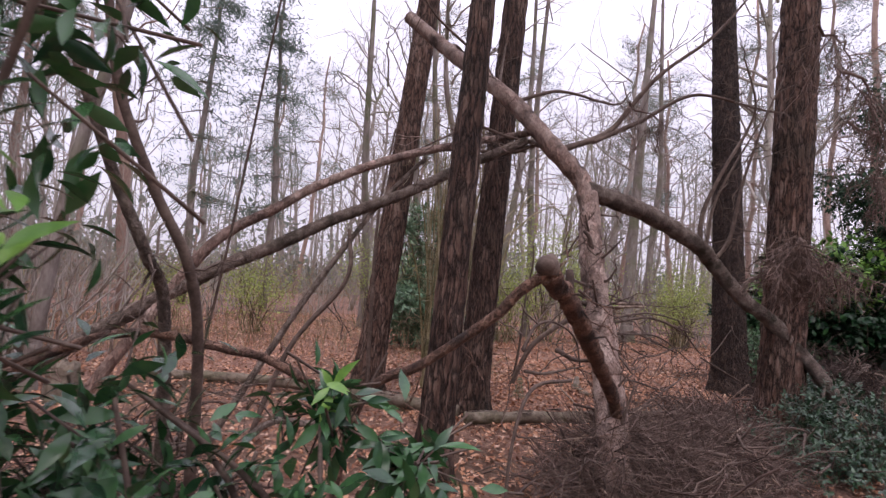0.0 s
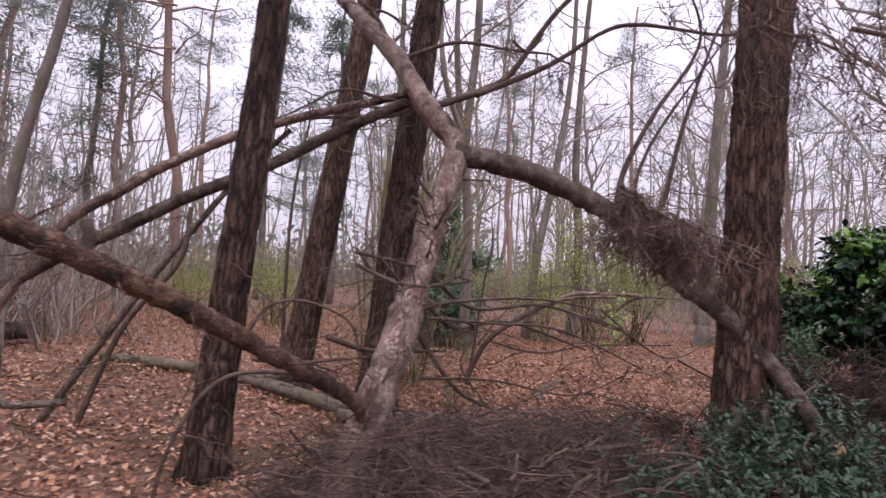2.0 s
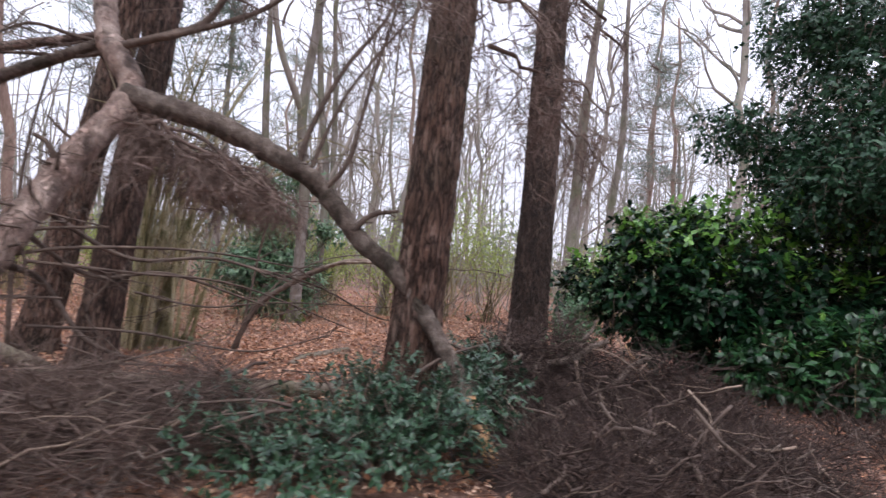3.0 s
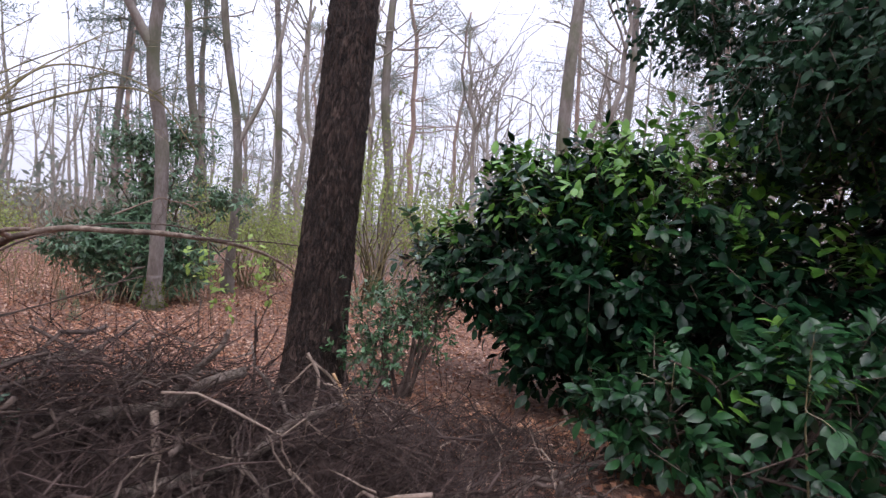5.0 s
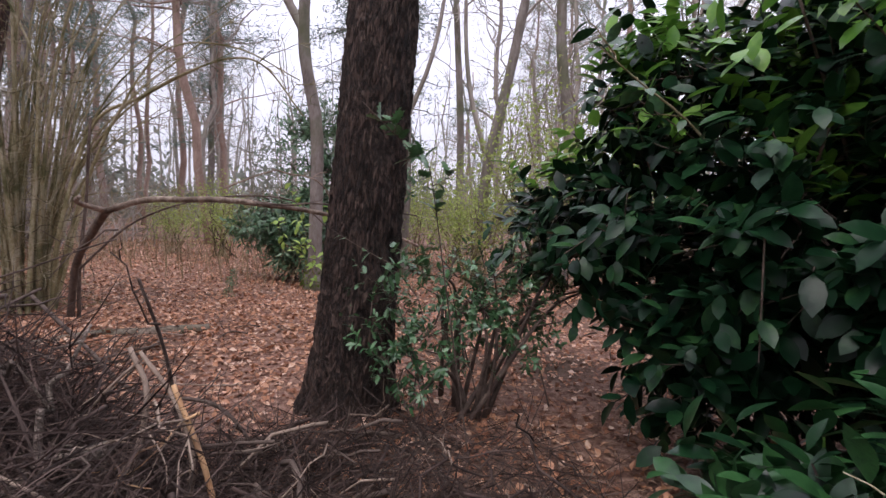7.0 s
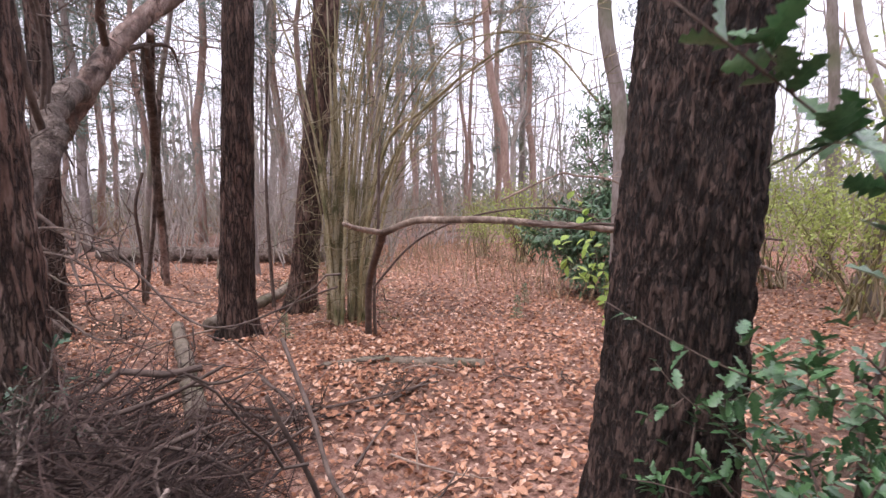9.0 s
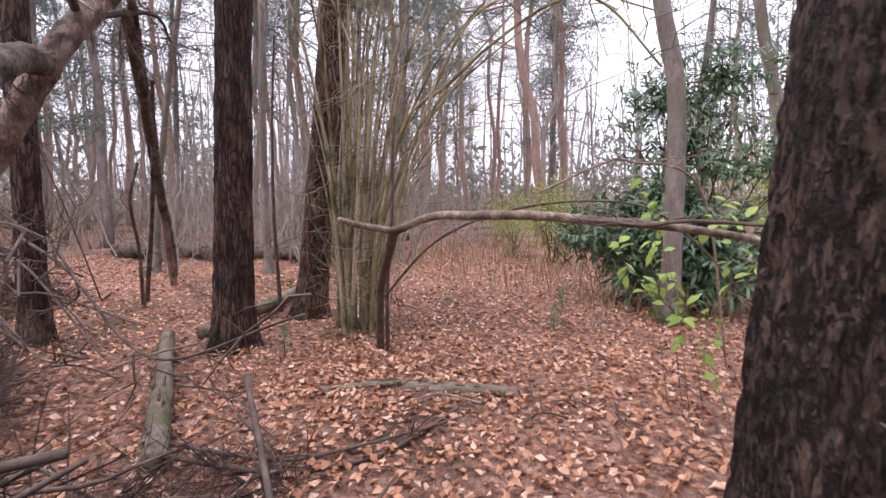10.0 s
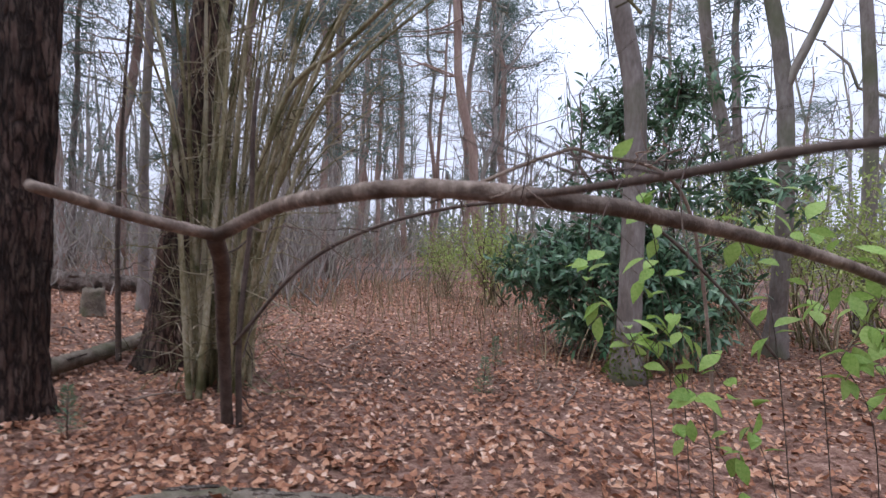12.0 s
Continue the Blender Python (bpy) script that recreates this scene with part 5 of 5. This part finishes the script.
def leaf_spray(name, label, pts, r, leaf, size, count, stem_mat, side_twigs=4, twig_len=0.22, start=0.25, droop=0.0):
    """A stem with side twigs and separate leaves."""
    t = thing(name, pts[0], label, "branch", name + "s")
    base = np.array(pts[0])
    p = smooth_path(pts, 0.03)
    b = Buf()
    tube(b, p, r, r * 0.4, 7, 0.04)
    lines = [p[int(len(p) * start):]]
    for k in range(side_twigs):
        i = int(len(p) * rng.uniform(start, 0.95))
        d = unit(unit(p[-1] - p[0]) * 0.5 + rng.normal(0, 0.6, 3))
        q = wiggle(p[i], p[i] + d * twig_len * rng.uniform(0.6, 1.2), 6, 0.04)
        tube(b, q, r * 0.5, r * 0.25, 5, cap=False)
        lines.append(q)
    part("stem", b, stem_mat, t)
    for k in range(count):
        line = lines[rng.integers(len(lines))] if k % 2 else lines[k // 2 % len(lines)]
        i = rng.integers(1, len(line))
        ax = unit(line[i] - line[i - 1])
        d = unit(ax * 0.5 + unit(np.cross(ax, rng.normal(0, 1, 3))) + np.array([0, 0, -droop]))
        nrm = unit(np.array([0, 0, 1.0]) + rng.normal(0, 0.35, 3))
        s = unit(np.cross(nrm, d))
        nn = np.cross(d, s)
        L = size * rng.uniform(0.6, 1.15)
        ob = new("leaf", leaf)
        ob.parent = t
        q = line[i] - base
        ob.matrix_local = Matrix(((d[0] * L, s[0] * L, nn[0] * L, q[0]), (d[1] * L, s[1] * L, nn[1] * L, q[1]), (d[2] * L, s[2] * L, nn[2] * L, q[2]), (0, 0, 0, 1)))
    return t


leaf_spray("holly_branch", "spiny glossy holly shoot growing across the thick trunk", [(4.04, 7.37, 0.00), (3.88, 7.29, 0.58), (3.79, 7.25, 0.89), (3.64, 7.11, 0.95), (3.51, 6.99, 1.01), (3.37, 6.87, 1.10), (3.21, 6.77, 1.21)], 0.005, HOLLY_LEAF, 0.07, 105, DARK_TWIG, 8, 0.18, 0.5)
leaf_spray("holly_branch", "tall holly shoot with large spiny leaves rising before the trunk", [(4.01, 6.69, 0.00), (3.85, 6.61, 0.99), (3.76, 6.57, 1.53), (3.70, 6.47, 1.59), (3.64, 6.37, 1.65), (3.59, 6.30, 1.70), (3.52, 6.25, 1.77)], 0.005, HOLLY_LEAF, 0.085, 52, DARK_TWIG, 4, 0.10, 0.62)
leaf_spray("holly_branch", "spiny holly shoot low on the thick trunk", [(3.77, 7.18, 0.00), (3.61, 7.10, 0.50), (3.52, 7.06, 0.77), (3.42, 6.96, 0.89), (3.36, 6.91, 0.96), (3.30, 6.90, 1.03)], 0.004, HOLLY_LEAF, 0.06, 60, DARK_TWIG, 6, 0.16, 0.5)
leaf_spray("holly_branch", "holly shoot spreading from the trunk foot", [(3.70, 6.97, 0.00), (3.53, 6.89, 0.44), (3.45, 6.85, 0.68), (3.38, 6.79, 0.74), (3.29, 6.74, 0.75)], 0.004, HOLLY_LEAF, 0.055, 26, DARK_TWIG, 4, 0.14, 0.3)
leaf_spray("holly_branch", "dark holly shoot beside the laurel", [(4.49, 7.66, 0.00), (4.33, 7.59, 0.55), (4.24, 7.54, 0.84), (3.96, 7.39, 0.94), (3.76, 7.30, 0.91)], 0.005, HOLLY_LEAF, 0.060, 44, DARK_TWIG, 6, 0.22, 0.3)

for pts, c in (([(2.11, 9.48, 0.00), (2.05, 9.13, 1.23), (1.98, 8.82, 1.51)], 12),
               ([(2.14, 9.51, 0.00), (2.11, 9.17, 0.98), (1.97, 8.96, 1.28)], 15),
               ([(2.04, 9.42, 0.00), (2.03, 9.11, 0.80), (1.84, 9.01, 1.10)], 18),
               ([(2.21, 9.56, 0.00), (2.21, 9.24, 0.60), (2.08, 8.89, 0.95)], 12),
               ([(2.46, 9.76, 0.00), (2.37, 9.37, 1.05), (2.23, 9.17, 1.35)], 15),
               ([(2.34, 9.66, 0.00), (2.30, 9.30, 0.41), (2.12, 9.22, 0.71)], 18),
               ([(2.89, 10.09, 0.00), (2.78, 9.69, 0.71), (2.60, 9.30, 1.04)], 12),
               ([(2.73, 9.97, 0.00), (2.66, 9.60, 0.66), (2.47, 9.35, 0.98)], 15),
               ([(2.44, 9.74, 0.00), (2.37, 9.37, 0.51), (2.21, 9.30, 0.81)], 18),
               ([(2.59, 9.86, 0.00), (2.49, 9.47, 1.03), (2.35, 9.11, 1.33)], 12),
               ([(2.83, 10.05, 0.00), (2.73, 9.66, 0.96), (2.55, 9.42, 1.27)], 15),
               ([(2.94, 10.14, 0.00), (2.85, 9.74, 0.53), (2.66, 9.65, 0.83)], 18)):
    leaf_spray("spring_shoot", "thin shoot with fresh yellow-green spring leaves", pts, 0.0026, SPRING_LEAF, 0.092, c, LIMB_WOOD, 4, 0.16, 0.6, 0.3)
leaf_spray("laurel_branch", "laurel shoot with big bright green leaves reaching over the path", [(5.46, 6.89, 1.28), (5.01, 6.69, 1.73), (4.66, 6.49, 1.93), (4.47, 6.29, 2.00)], 0.008, LAUREL_LEAF, 0.14, 26, HAZEL, 4, 0.2, 0.4, 0.2)
leaf_spray("laurel_branch", "laurel shoot with glossy leaves low beside the path", [(5.26, 5.39, 0.18), (5.03, 5.19, 0.68), (4.93, 5.09, 0.93)], 0.007, LAUREL_LEAF, 0.13, 18, HAZEL, 4, 0.2, 0.3, 0.1)
leaf_spray("laurel_branch", "leafy laurel shoot standing in front of the bush", [(5.46, 4.60, 0.18), (5.26, 4.55, 0.78), (5.18, 4.50, 1.13)], 0.007, LAUREL_LEAF, 0.13, 22, HAZEL, 4, 0.2, 0.3, 0.1)


def seedling(base):
    t = thing("conifer_seedling", base, "tiny blue-green conifer seedling in the leaves", "seedling", "seedlings")
    b = Buf()
    x, y, z = base
    tube(b, np.array([(x, y, z - 0.02), (x, y, z + 0.12), (x + 0.01, y, z + 0.3)]), 0.005, 0.002, 5)
    part("stem", b, DARK_TWIG, t)
    f = Buf()
    n = 420
    zz = rng.random(n) * 0.28
    a = rng.random(n) * 6.28
    q = (0.3 - zz) * 0.28 * rng.random(n)
    pos = np.stack([x + q * np.cos(a), y + q * np.sin(a), z + 0.03 + zz], -1)
    leaves(f, pos, np.stack([np.cos(a), np.sin(a), 0.5 + 0 * a], -1), rng.normal(0, 1, (n, 3)), np.full(n, 0.035), leaf_template([0.1, 0.08]))
    part("needle_foliage", f, RHODO, t, stuff=True)


seedling((-0.96, 8.24, 0.0))
seedling((0.4, 10.6, 0.0))
seedling((0.0, 11.4, 0.0))


# ---------------------------------------------------------------- woods around
def proto_pine(seed, h):
    t = thing("pine_tree", (0, 0, 0), "tall straight pine with bare reddish trunk and sparse crown", "tree", "background pines")
    b = Buf()
    path = wiggle((0, 0, -0.1), (rng.normal(0, 0.5), rng.normal(0, 0.5), h), 14, 0.008)
    tube(b, path, h * 0.0085, h * 0.0035, 10, 0.04)
    part("trunk", b, BARK_PINE_HAZE, t)
    c, n_ = Buf(), Buf()
    for k in range(34):
        f = rng.uniform(0.38, 1.0)
        i = min(13, int(f * 13))
        a = rng.random() * 6.28
        L = (1.15 - f) * h * 0.2 + 0.5
        e = path[i] + np.array([math.cos(a) * L, math.sin(a) * L, rng.uniform(-0.2, 0.35) * L])
        q = wiggle(path[i], e, 6, 0.04)
        tube(c, q, 0.03, 0.008, 4, cap=False)
        if f > 0.5:
            m = 270
            j = rng.integers(2, 6, m)
            pos = q[j] + rng.normal(0, 0.26, (m, 3))
            d = unit(rng.normal(0, 1, (m, 3)) + np.array([0, 0, 0.3]))
            leaves(n_, pos, d, rng.normal(0, 1, (m, 3)), rng.uniform(0.12, 0.26, m), (np.array([(0, -0.06, 0), (0, 0.06, 0), (1, 0, -0.1)]), np.array([(0, 1, 2)])))
    part("branchwork", c, BARK_PINE_HAZE, t, stuff=True)
    part("needle_foliage", n_, NEEDLE_HAZE, t, "thin grey-green needles with haze put into the colour", stuff=True)
    return t


def proto_bare(h, forks, lean):
    t = thing("bare_tree", (0, 0, 0), "leafless grey-brown woodland tree with fine spreading boughs", "tree", "background bare trees")
    b = Buf()
    top = np.array([lean, rng.normal(0, 0.3), h * 0.66])
    path = wiggle((0, 0, -0.1), top, 12, 0.013)
    tube(b, path, h * 0.0078, h * 0.0036, 9, 0.05)
    part("trunk", b, BARK_HAZE, t)
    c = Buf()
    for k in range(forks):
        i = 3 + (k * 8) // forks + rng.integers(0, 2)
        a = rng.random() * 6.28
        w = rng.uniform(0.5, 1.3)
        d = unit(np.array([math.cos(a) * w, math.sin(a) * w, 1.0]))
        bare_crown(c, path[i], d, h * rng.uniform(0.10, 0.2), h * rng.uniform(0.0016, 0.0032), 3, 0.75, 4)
    part("crown", c, BARK_HAZE, t, stuff=True)
    return t


def proto_thicket(h, n):
    t = thing("sapling_thicket", (0, 0, 0), "thicket of thin bare brown saplings", "shrub", "sapling thickets")
    b = Buf()
    for k in range(n):
        x, y = rng.normal(0, 0.5, 2)
        e = np.array([x + rng.normal(0, 0.7), y + rng.normal(0, 0.7), h * rng.uniform(0.35, 1.1)])
        q = wiggle((x, y, -0.05), e, 7, 0.045)
        tube(b, q, 0.016, 0.004, 4, cap=False)
        for s in range(5):
            i = rng.integers(2, 7)
            d = unit(unit(e - q[0]) + rng.normal(0, 0.5, 3))
            tube(b, wiggle(q[i], q[i] + d * rng.uniform(0.3, 0.9), 4, 0.05), 0.006, 0.002, 3, cap=False)
    part("stem_mass", b, BARK_HAZE, t, stuff=True)
    return t


def proto_bud(size):
    t = thing("budding_shrub", (0, 0, 0), "shrub in pale yellow-green first leaf", "shrub", "budding shrubs")
    b, f = Buf(), Buf()
    for k in range(26):
        a = rng.random() * 6.28
        e = np.array([math.cos(a) * size * rng.random(), math.sin(a) * size * rng.random(), size * rng.uniform(1.0, 2.1)])
        q = wiggle((rng.normal(0, 0.1), rng.normal(0, 0.1), 0), e, 8, 0.03)
        tube(b, q, 0.012, 0.003, 4, cap=False)
        m = 90
        pos = q[rng.integers(5, 8, m)] + rng.normal(0, 0.2, (m, 3))
        leaves(f, pos, rng.normal(0, 1, (m, 3)), rng.normal(0, 1, (m, 3)), rng.uniform(0.03, 0.06, m), T_LITTER)
    part("stem_mass", b, HAZEL, t, stuff=True)
    part("foliage", f, GREENHAZE, t, stuff=True)
    return t


def proto_spruce(h):
    t = thing("conifer_tree", (0, 0, 0), "dense blue-green conifer with drooping boughs", "tree", "background conifers")
    b, c, n_ = Buf(), Buf(), Buf()
    path = wiggle((0, 0, -0.1), (0.2, 0.1, h), 14, 0.004)
    tube(b, path, 0.16, 0.04, 10, 0.04)
    part("trunk", b, BARK_GREY, t)
    for k in range(62):
        f = rng.uniform(0.3, 1.0)
        i = min(13, int(f * 13))
        a = rng.random() * 6.28
        L = (1.1 - f) * 2.6 + 0.4
        q = wiggle(path[i], path[i] + np.array([math.cos(a) * L, math.sin(a) * L, -0.25 * L]), 7, 0.03)
        tube(c, q, 0.025, 0.006, 4, cap=False)
        m = 95
        pos = q[rng.integers(1, 7, m)] + rng.normal(0, 0.22, (m, 3))
        leaves(n_, pos, rng.normal(0, 1, (m, 3)) + np.array([0, 0, -0.6]), rng.normal(0, 1, (m, 3)), rng.uniform(0.15, 0.34, m), (np.array([(0, -0.07, 0), (0, 0.07, 0), (1, 0, -0.1)]), np.array([(0, 1, 2)])))
    part("branchwork", c, BARK_GREY, t, stuff=True)
    part("needle_foliage", n_, NEEDLE_HAZE, t, "blue-green needles with haze put into the colour", stuff=True)
    return t


PINES = [proto_pine(k, h) for k, h in enumerate((17, 20, 15, 18))]
BARES = [proto_bare(h, f, l) for h, f, l in ((14, 17, 0.8), (16, 18, -0.6), (12, 15, 1.2), (15, 17, 0.2), (13, 18, -1.1))]
THICKETS = [proto_thicket(3.2, 16), proto_thicket(4.2, 14), proto_thicket(2.4, 18)]
BUDS = [proto_bud(1.1), proto_bud(0.8)]
# the first of each kind takes a place of its own in the wood
used = []


def clear_of_view(x, y):
    """The glade, the path and the trees beside it stay free."""
    if -7.5 < x < 7 and -1.5 < y < 12.6:
        return False
    if -2 < x < 5 and y < 18:
        return False
    if 4 < x < 10 and 3 < y < 10:
        return False
    return True


def plant(pool, count, r_lo, r_hi, gap, arc=None, scale=(0.8, 1.2)):
    made, tries = 0, 0
    while made < count and tries < count * 60:
        tries += 1
        r = math.sqrt(rng.uniform(r_lo ** 2, r_hi ** 2))
        a = rng.uniform(*(arc or (0, 2 * math.pi)))
        x, y = r * math.cos(a), 7 + r * math.sin(a)
        if not clear_of_view(x, y) or any((x - u) ** 2 + (y - v) ** 2 < gap ** 2 for u, v in used):
            continue
        used.append((x, y))
        k = made % len(pool)
        m = pose(x, y, 0, rng.normal(0, 2.2), rng.normal(0, 2.2), rng.uniform(0, 360))
        s = rng.uniform(*scale)
        if not pool[k].get("placed"):
            ob = pool[k]
            ob["placed"] = 1
            ob.matrix_basis = m
        else:
            ob = copy_thing(pool[k], m)
            if "placed" in ob:
                del ob["placed"]
        ob.scale = (s, s, s * rng.uniform(0.9, 1.1))
        made += 1


spruce = proto_spruce(14)
spruce.matrix_basis = pose(-2.4, 24.0, 0, 0, 0, 20)
for x, y, a, s in ((0.2, 23.5, 130, 1.0), (-8.6, 24.5, 300, 1.0), (-14.5, 19.0, 80, 1.0), (-18.5, 13.0, 10, 0.9), (-9.8, 17.5, 40, 1.0), (-15.0, 9.6, 260, 1.0), (-17.2, 6.4, 150, 0.95), (-14.2, 14.4, 330, 0.9), (-20.5, 9.0, 95, 1.1)):
    one = copy_thing(spruce, pose(x, y, 0, 0, 0, a))
    one.scale = (s, s, s)
    used.append((x, y))
for k, (x, y, s) in enumerate(((4.8, 13.0, 1.6), (3.6, 13.3, 1.3), (2.4, 15.2, 1.1), (-2.4, 15.2, 1.1), (1.2, 16.4, 1.2), (8.3, 11.2, 1.3), (9.8, 11.8, 1.2), (3.0, 16.4, 1.1), (6.2, 13.0, 1.2), (-4.2, 16.0, 0.9))):
    m = pose(x, y, 0, 0, 0, k * 70)
    if k < len(BUDS):
        one = BUDS[k]
        one.matrix_basis = m
        one["placed"] = 1
    else:
        one = copy_thing(BUDS[k % 2], m)
        if "placed" in one:
            del one["placed"]
    one.scale = (s, s, s)
    used.append((x, y))
AHEAD = (-0.5, 3.6)
for k in range(13):
    x, y = rng.uniform(-10.0, -5.8), rng.uniform(12.2, 15.0)
    m = pose(x, y, 0, 0, 0, k * 47)
    pool_ob = THICKETS[k % 3]
    if pool_ob.get("placed"):
        one = copy_thing(pool_ob, m)
        if "placed" in one:
            del one["placed"]
    else:
        one = pool_ob
        one["placed"] = 1
        one.matrix_basis = m
    g = rng.uniform(0.9, 1.4)
    one.scale = (g, g, g)
    used.append((x, y))
plant(PINES, 40, 12, 36, 1.4, (1.95, 3.5))
plant(PINES, 4, 22, 36, 1.4, (1.3, 1.95))
plant(PINES, 5, 18, 36, 1.8, (-0.4, 1.3))
plant(BARES, 23, 13, 36, 1.6, (-0.5, 1.5))
plant(BARES, 14, 16, 36, 1.3, (0.35, 1.4))
plant(PINES, 6, 20, 36, 1.5, (0.2, 1.2))
plant(BARES, 11, 13, 36, 1.4, (1.5, 3.6))
plant(THICKETS, 90, 8, 26, 0.9, AHEAD, (0.7, 1.3))
plant(THICKETS, 30, 11, 28, 0.8, (2.3, 3.4), (1.1, 1.7))
plant(PINES, 14, 9, 30, 2.0, (3.6, 5.8))
plant(BARES, 14, 9, 30, 2.0, (3.6, 5.8))
for pool in (PINES, BARES, THICKETS, BUDS):
    for ob in pool:
        if "placed" in ob:
            del ob["placed"]


# far foliage, its green greyed and paled in place of haze
FARGREEN_HAZE = mat("hazed_distant_foliage", [(0.25, (0.13, 0.15, 0.125)), (0.6, (0.22, 0.24, 0.20)), (0.9, (0.32, 0.33, 0.29))], 0.4, (1, 1, 1), 0.9, 0, 3, 0, spread=0.4, translucent=0.3)


def far_wood():
    """The wood beyond, too far and dense to count."""
    b = Buf()
    for k in range(700):
        r = rng.uniform(34, 62)
        a = rng.random() * 6.28
        x, y = r * math.cos(a), 7 + r * math.sin(a)
        h = rng.uniform(9, 17)
        p = wiggle((x, y, -0.1), (x + rng.normal(0, 0.8), y + rng.normal(0, 0.8), h), 6, 0.015)
        tube(b, p, rng.uniform(0.08, 0.18), 0.03, 5, cap=False)
        for s in range(9):
            i = rng.integers(2, 6)
            e = p[i] + np.array([rng.normal(0, 1.1), rng.normal(0, 1.1), rng.uniform(0.6, 2.6)])
            tube(b, wiggle(p[i], e, 4, 0.05), 0.04, 0.01, 3, cap=False)
    tagged(part("far_wood", b, BARK_HAZE, None), "distant dense wood of bare grey-brown trunks paled by painted haze", "woods", kind="stuff")
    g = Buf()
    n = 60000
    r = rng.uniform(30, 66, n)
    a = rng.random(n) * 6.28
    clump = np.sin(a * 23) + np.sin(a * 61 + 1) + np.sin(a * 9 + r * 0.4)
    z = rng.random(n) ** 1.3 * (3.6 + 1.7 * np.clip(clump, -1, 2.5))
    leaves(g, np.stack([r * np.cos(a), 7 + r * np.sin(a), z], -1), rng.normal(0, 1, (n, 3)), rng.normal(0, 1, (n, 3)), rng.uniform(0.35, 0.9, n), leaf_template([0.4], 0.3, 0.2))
    tagged(part("far_evergreens", g, FARGREEN_HAZE, None), "distant evergreen thickets closing the wood, greyed by painted haze", "woods", kind="stuff")
    f = Buf()
    n = 42000
    r = rng.uniform(15, 55, n)
    a = rng.random(n) * 6.28
    x, y = r * np.cos(a), 7 + r * np.sin(a)
    z = rng.random(n) ** 1.7 * (0.5 + r * 0.05)
    leaves(f, np.stack([x, y, z], -1), np.stack([rng.normal(0, 0.5, n), rng.normal(0, 0.5, n), 0.7 + 0 * r], -1), rng.normal(0, 1, (n, 3)), rng.uniform(0.4, 1.1, n) * (0.5 + r / 50), leaf_template([0.035, 0.02], 0.4, 0.3))
    tagged(part("undergrowth", f, GRASSY, None), "dry brown undergrowth filling the distance between trunks", "undergrowth", kind="stuff")


far_wood()


def dry_stalks():
    """Thin dead stalks standing in the far half of the glade."""
    f = Buf()
    n = 1500
    x, y = rng.uniform(-7, 2, n), rng.uniform(11.5, 18, n)
    leaves(f, np.stack([x, y, 0 * x], -1), np.stack([rng.normal(0, 0.2, n), rng.normal(0, 0.2, n), 1 + 0 * x], -1), rng.normal(0, 1, (n, 3)), rng.uniform(0.25, 0.7, n), leaf_template([0.02, 0.012], 0.4, 0.2))
    tagged(part("dry_stalks", f, GRASSY, None), "thin dry stalks standing at the glade's edge", "stalks", kind="stuff")


dry_stalks()


def near_leaves():
    """Single fallen leaves on the floor close to the walk."""
    shapes = []
    for w in ((0.62, 0.5), (0.45, 0.6), (0.5, 0.38)):
        shapes.append(leaf_mesh("fallen_leaf", leaf_template(w, 0.45, 0.25), LITTER))
    floor = bpy.data.objects["ground"]
    for k in range(300):
        x, y = rng.uniform(-0.6, 2.6), rng.uniform(7.2, 10.2)
        ob = new("leaf", shapes[k % 3])
        ob.parent = floor
        s = rng.uniform(0.05, 0.085)
        ob.matrix_local = pose(x, y, float(ground_z(x, y)) + 0.04, rng.normal(0, 22), rng.normal(0, 22), rng.uniform(0, 360)) @ Matrix.Diagonal((s, s, s, 1))


near_leaves()
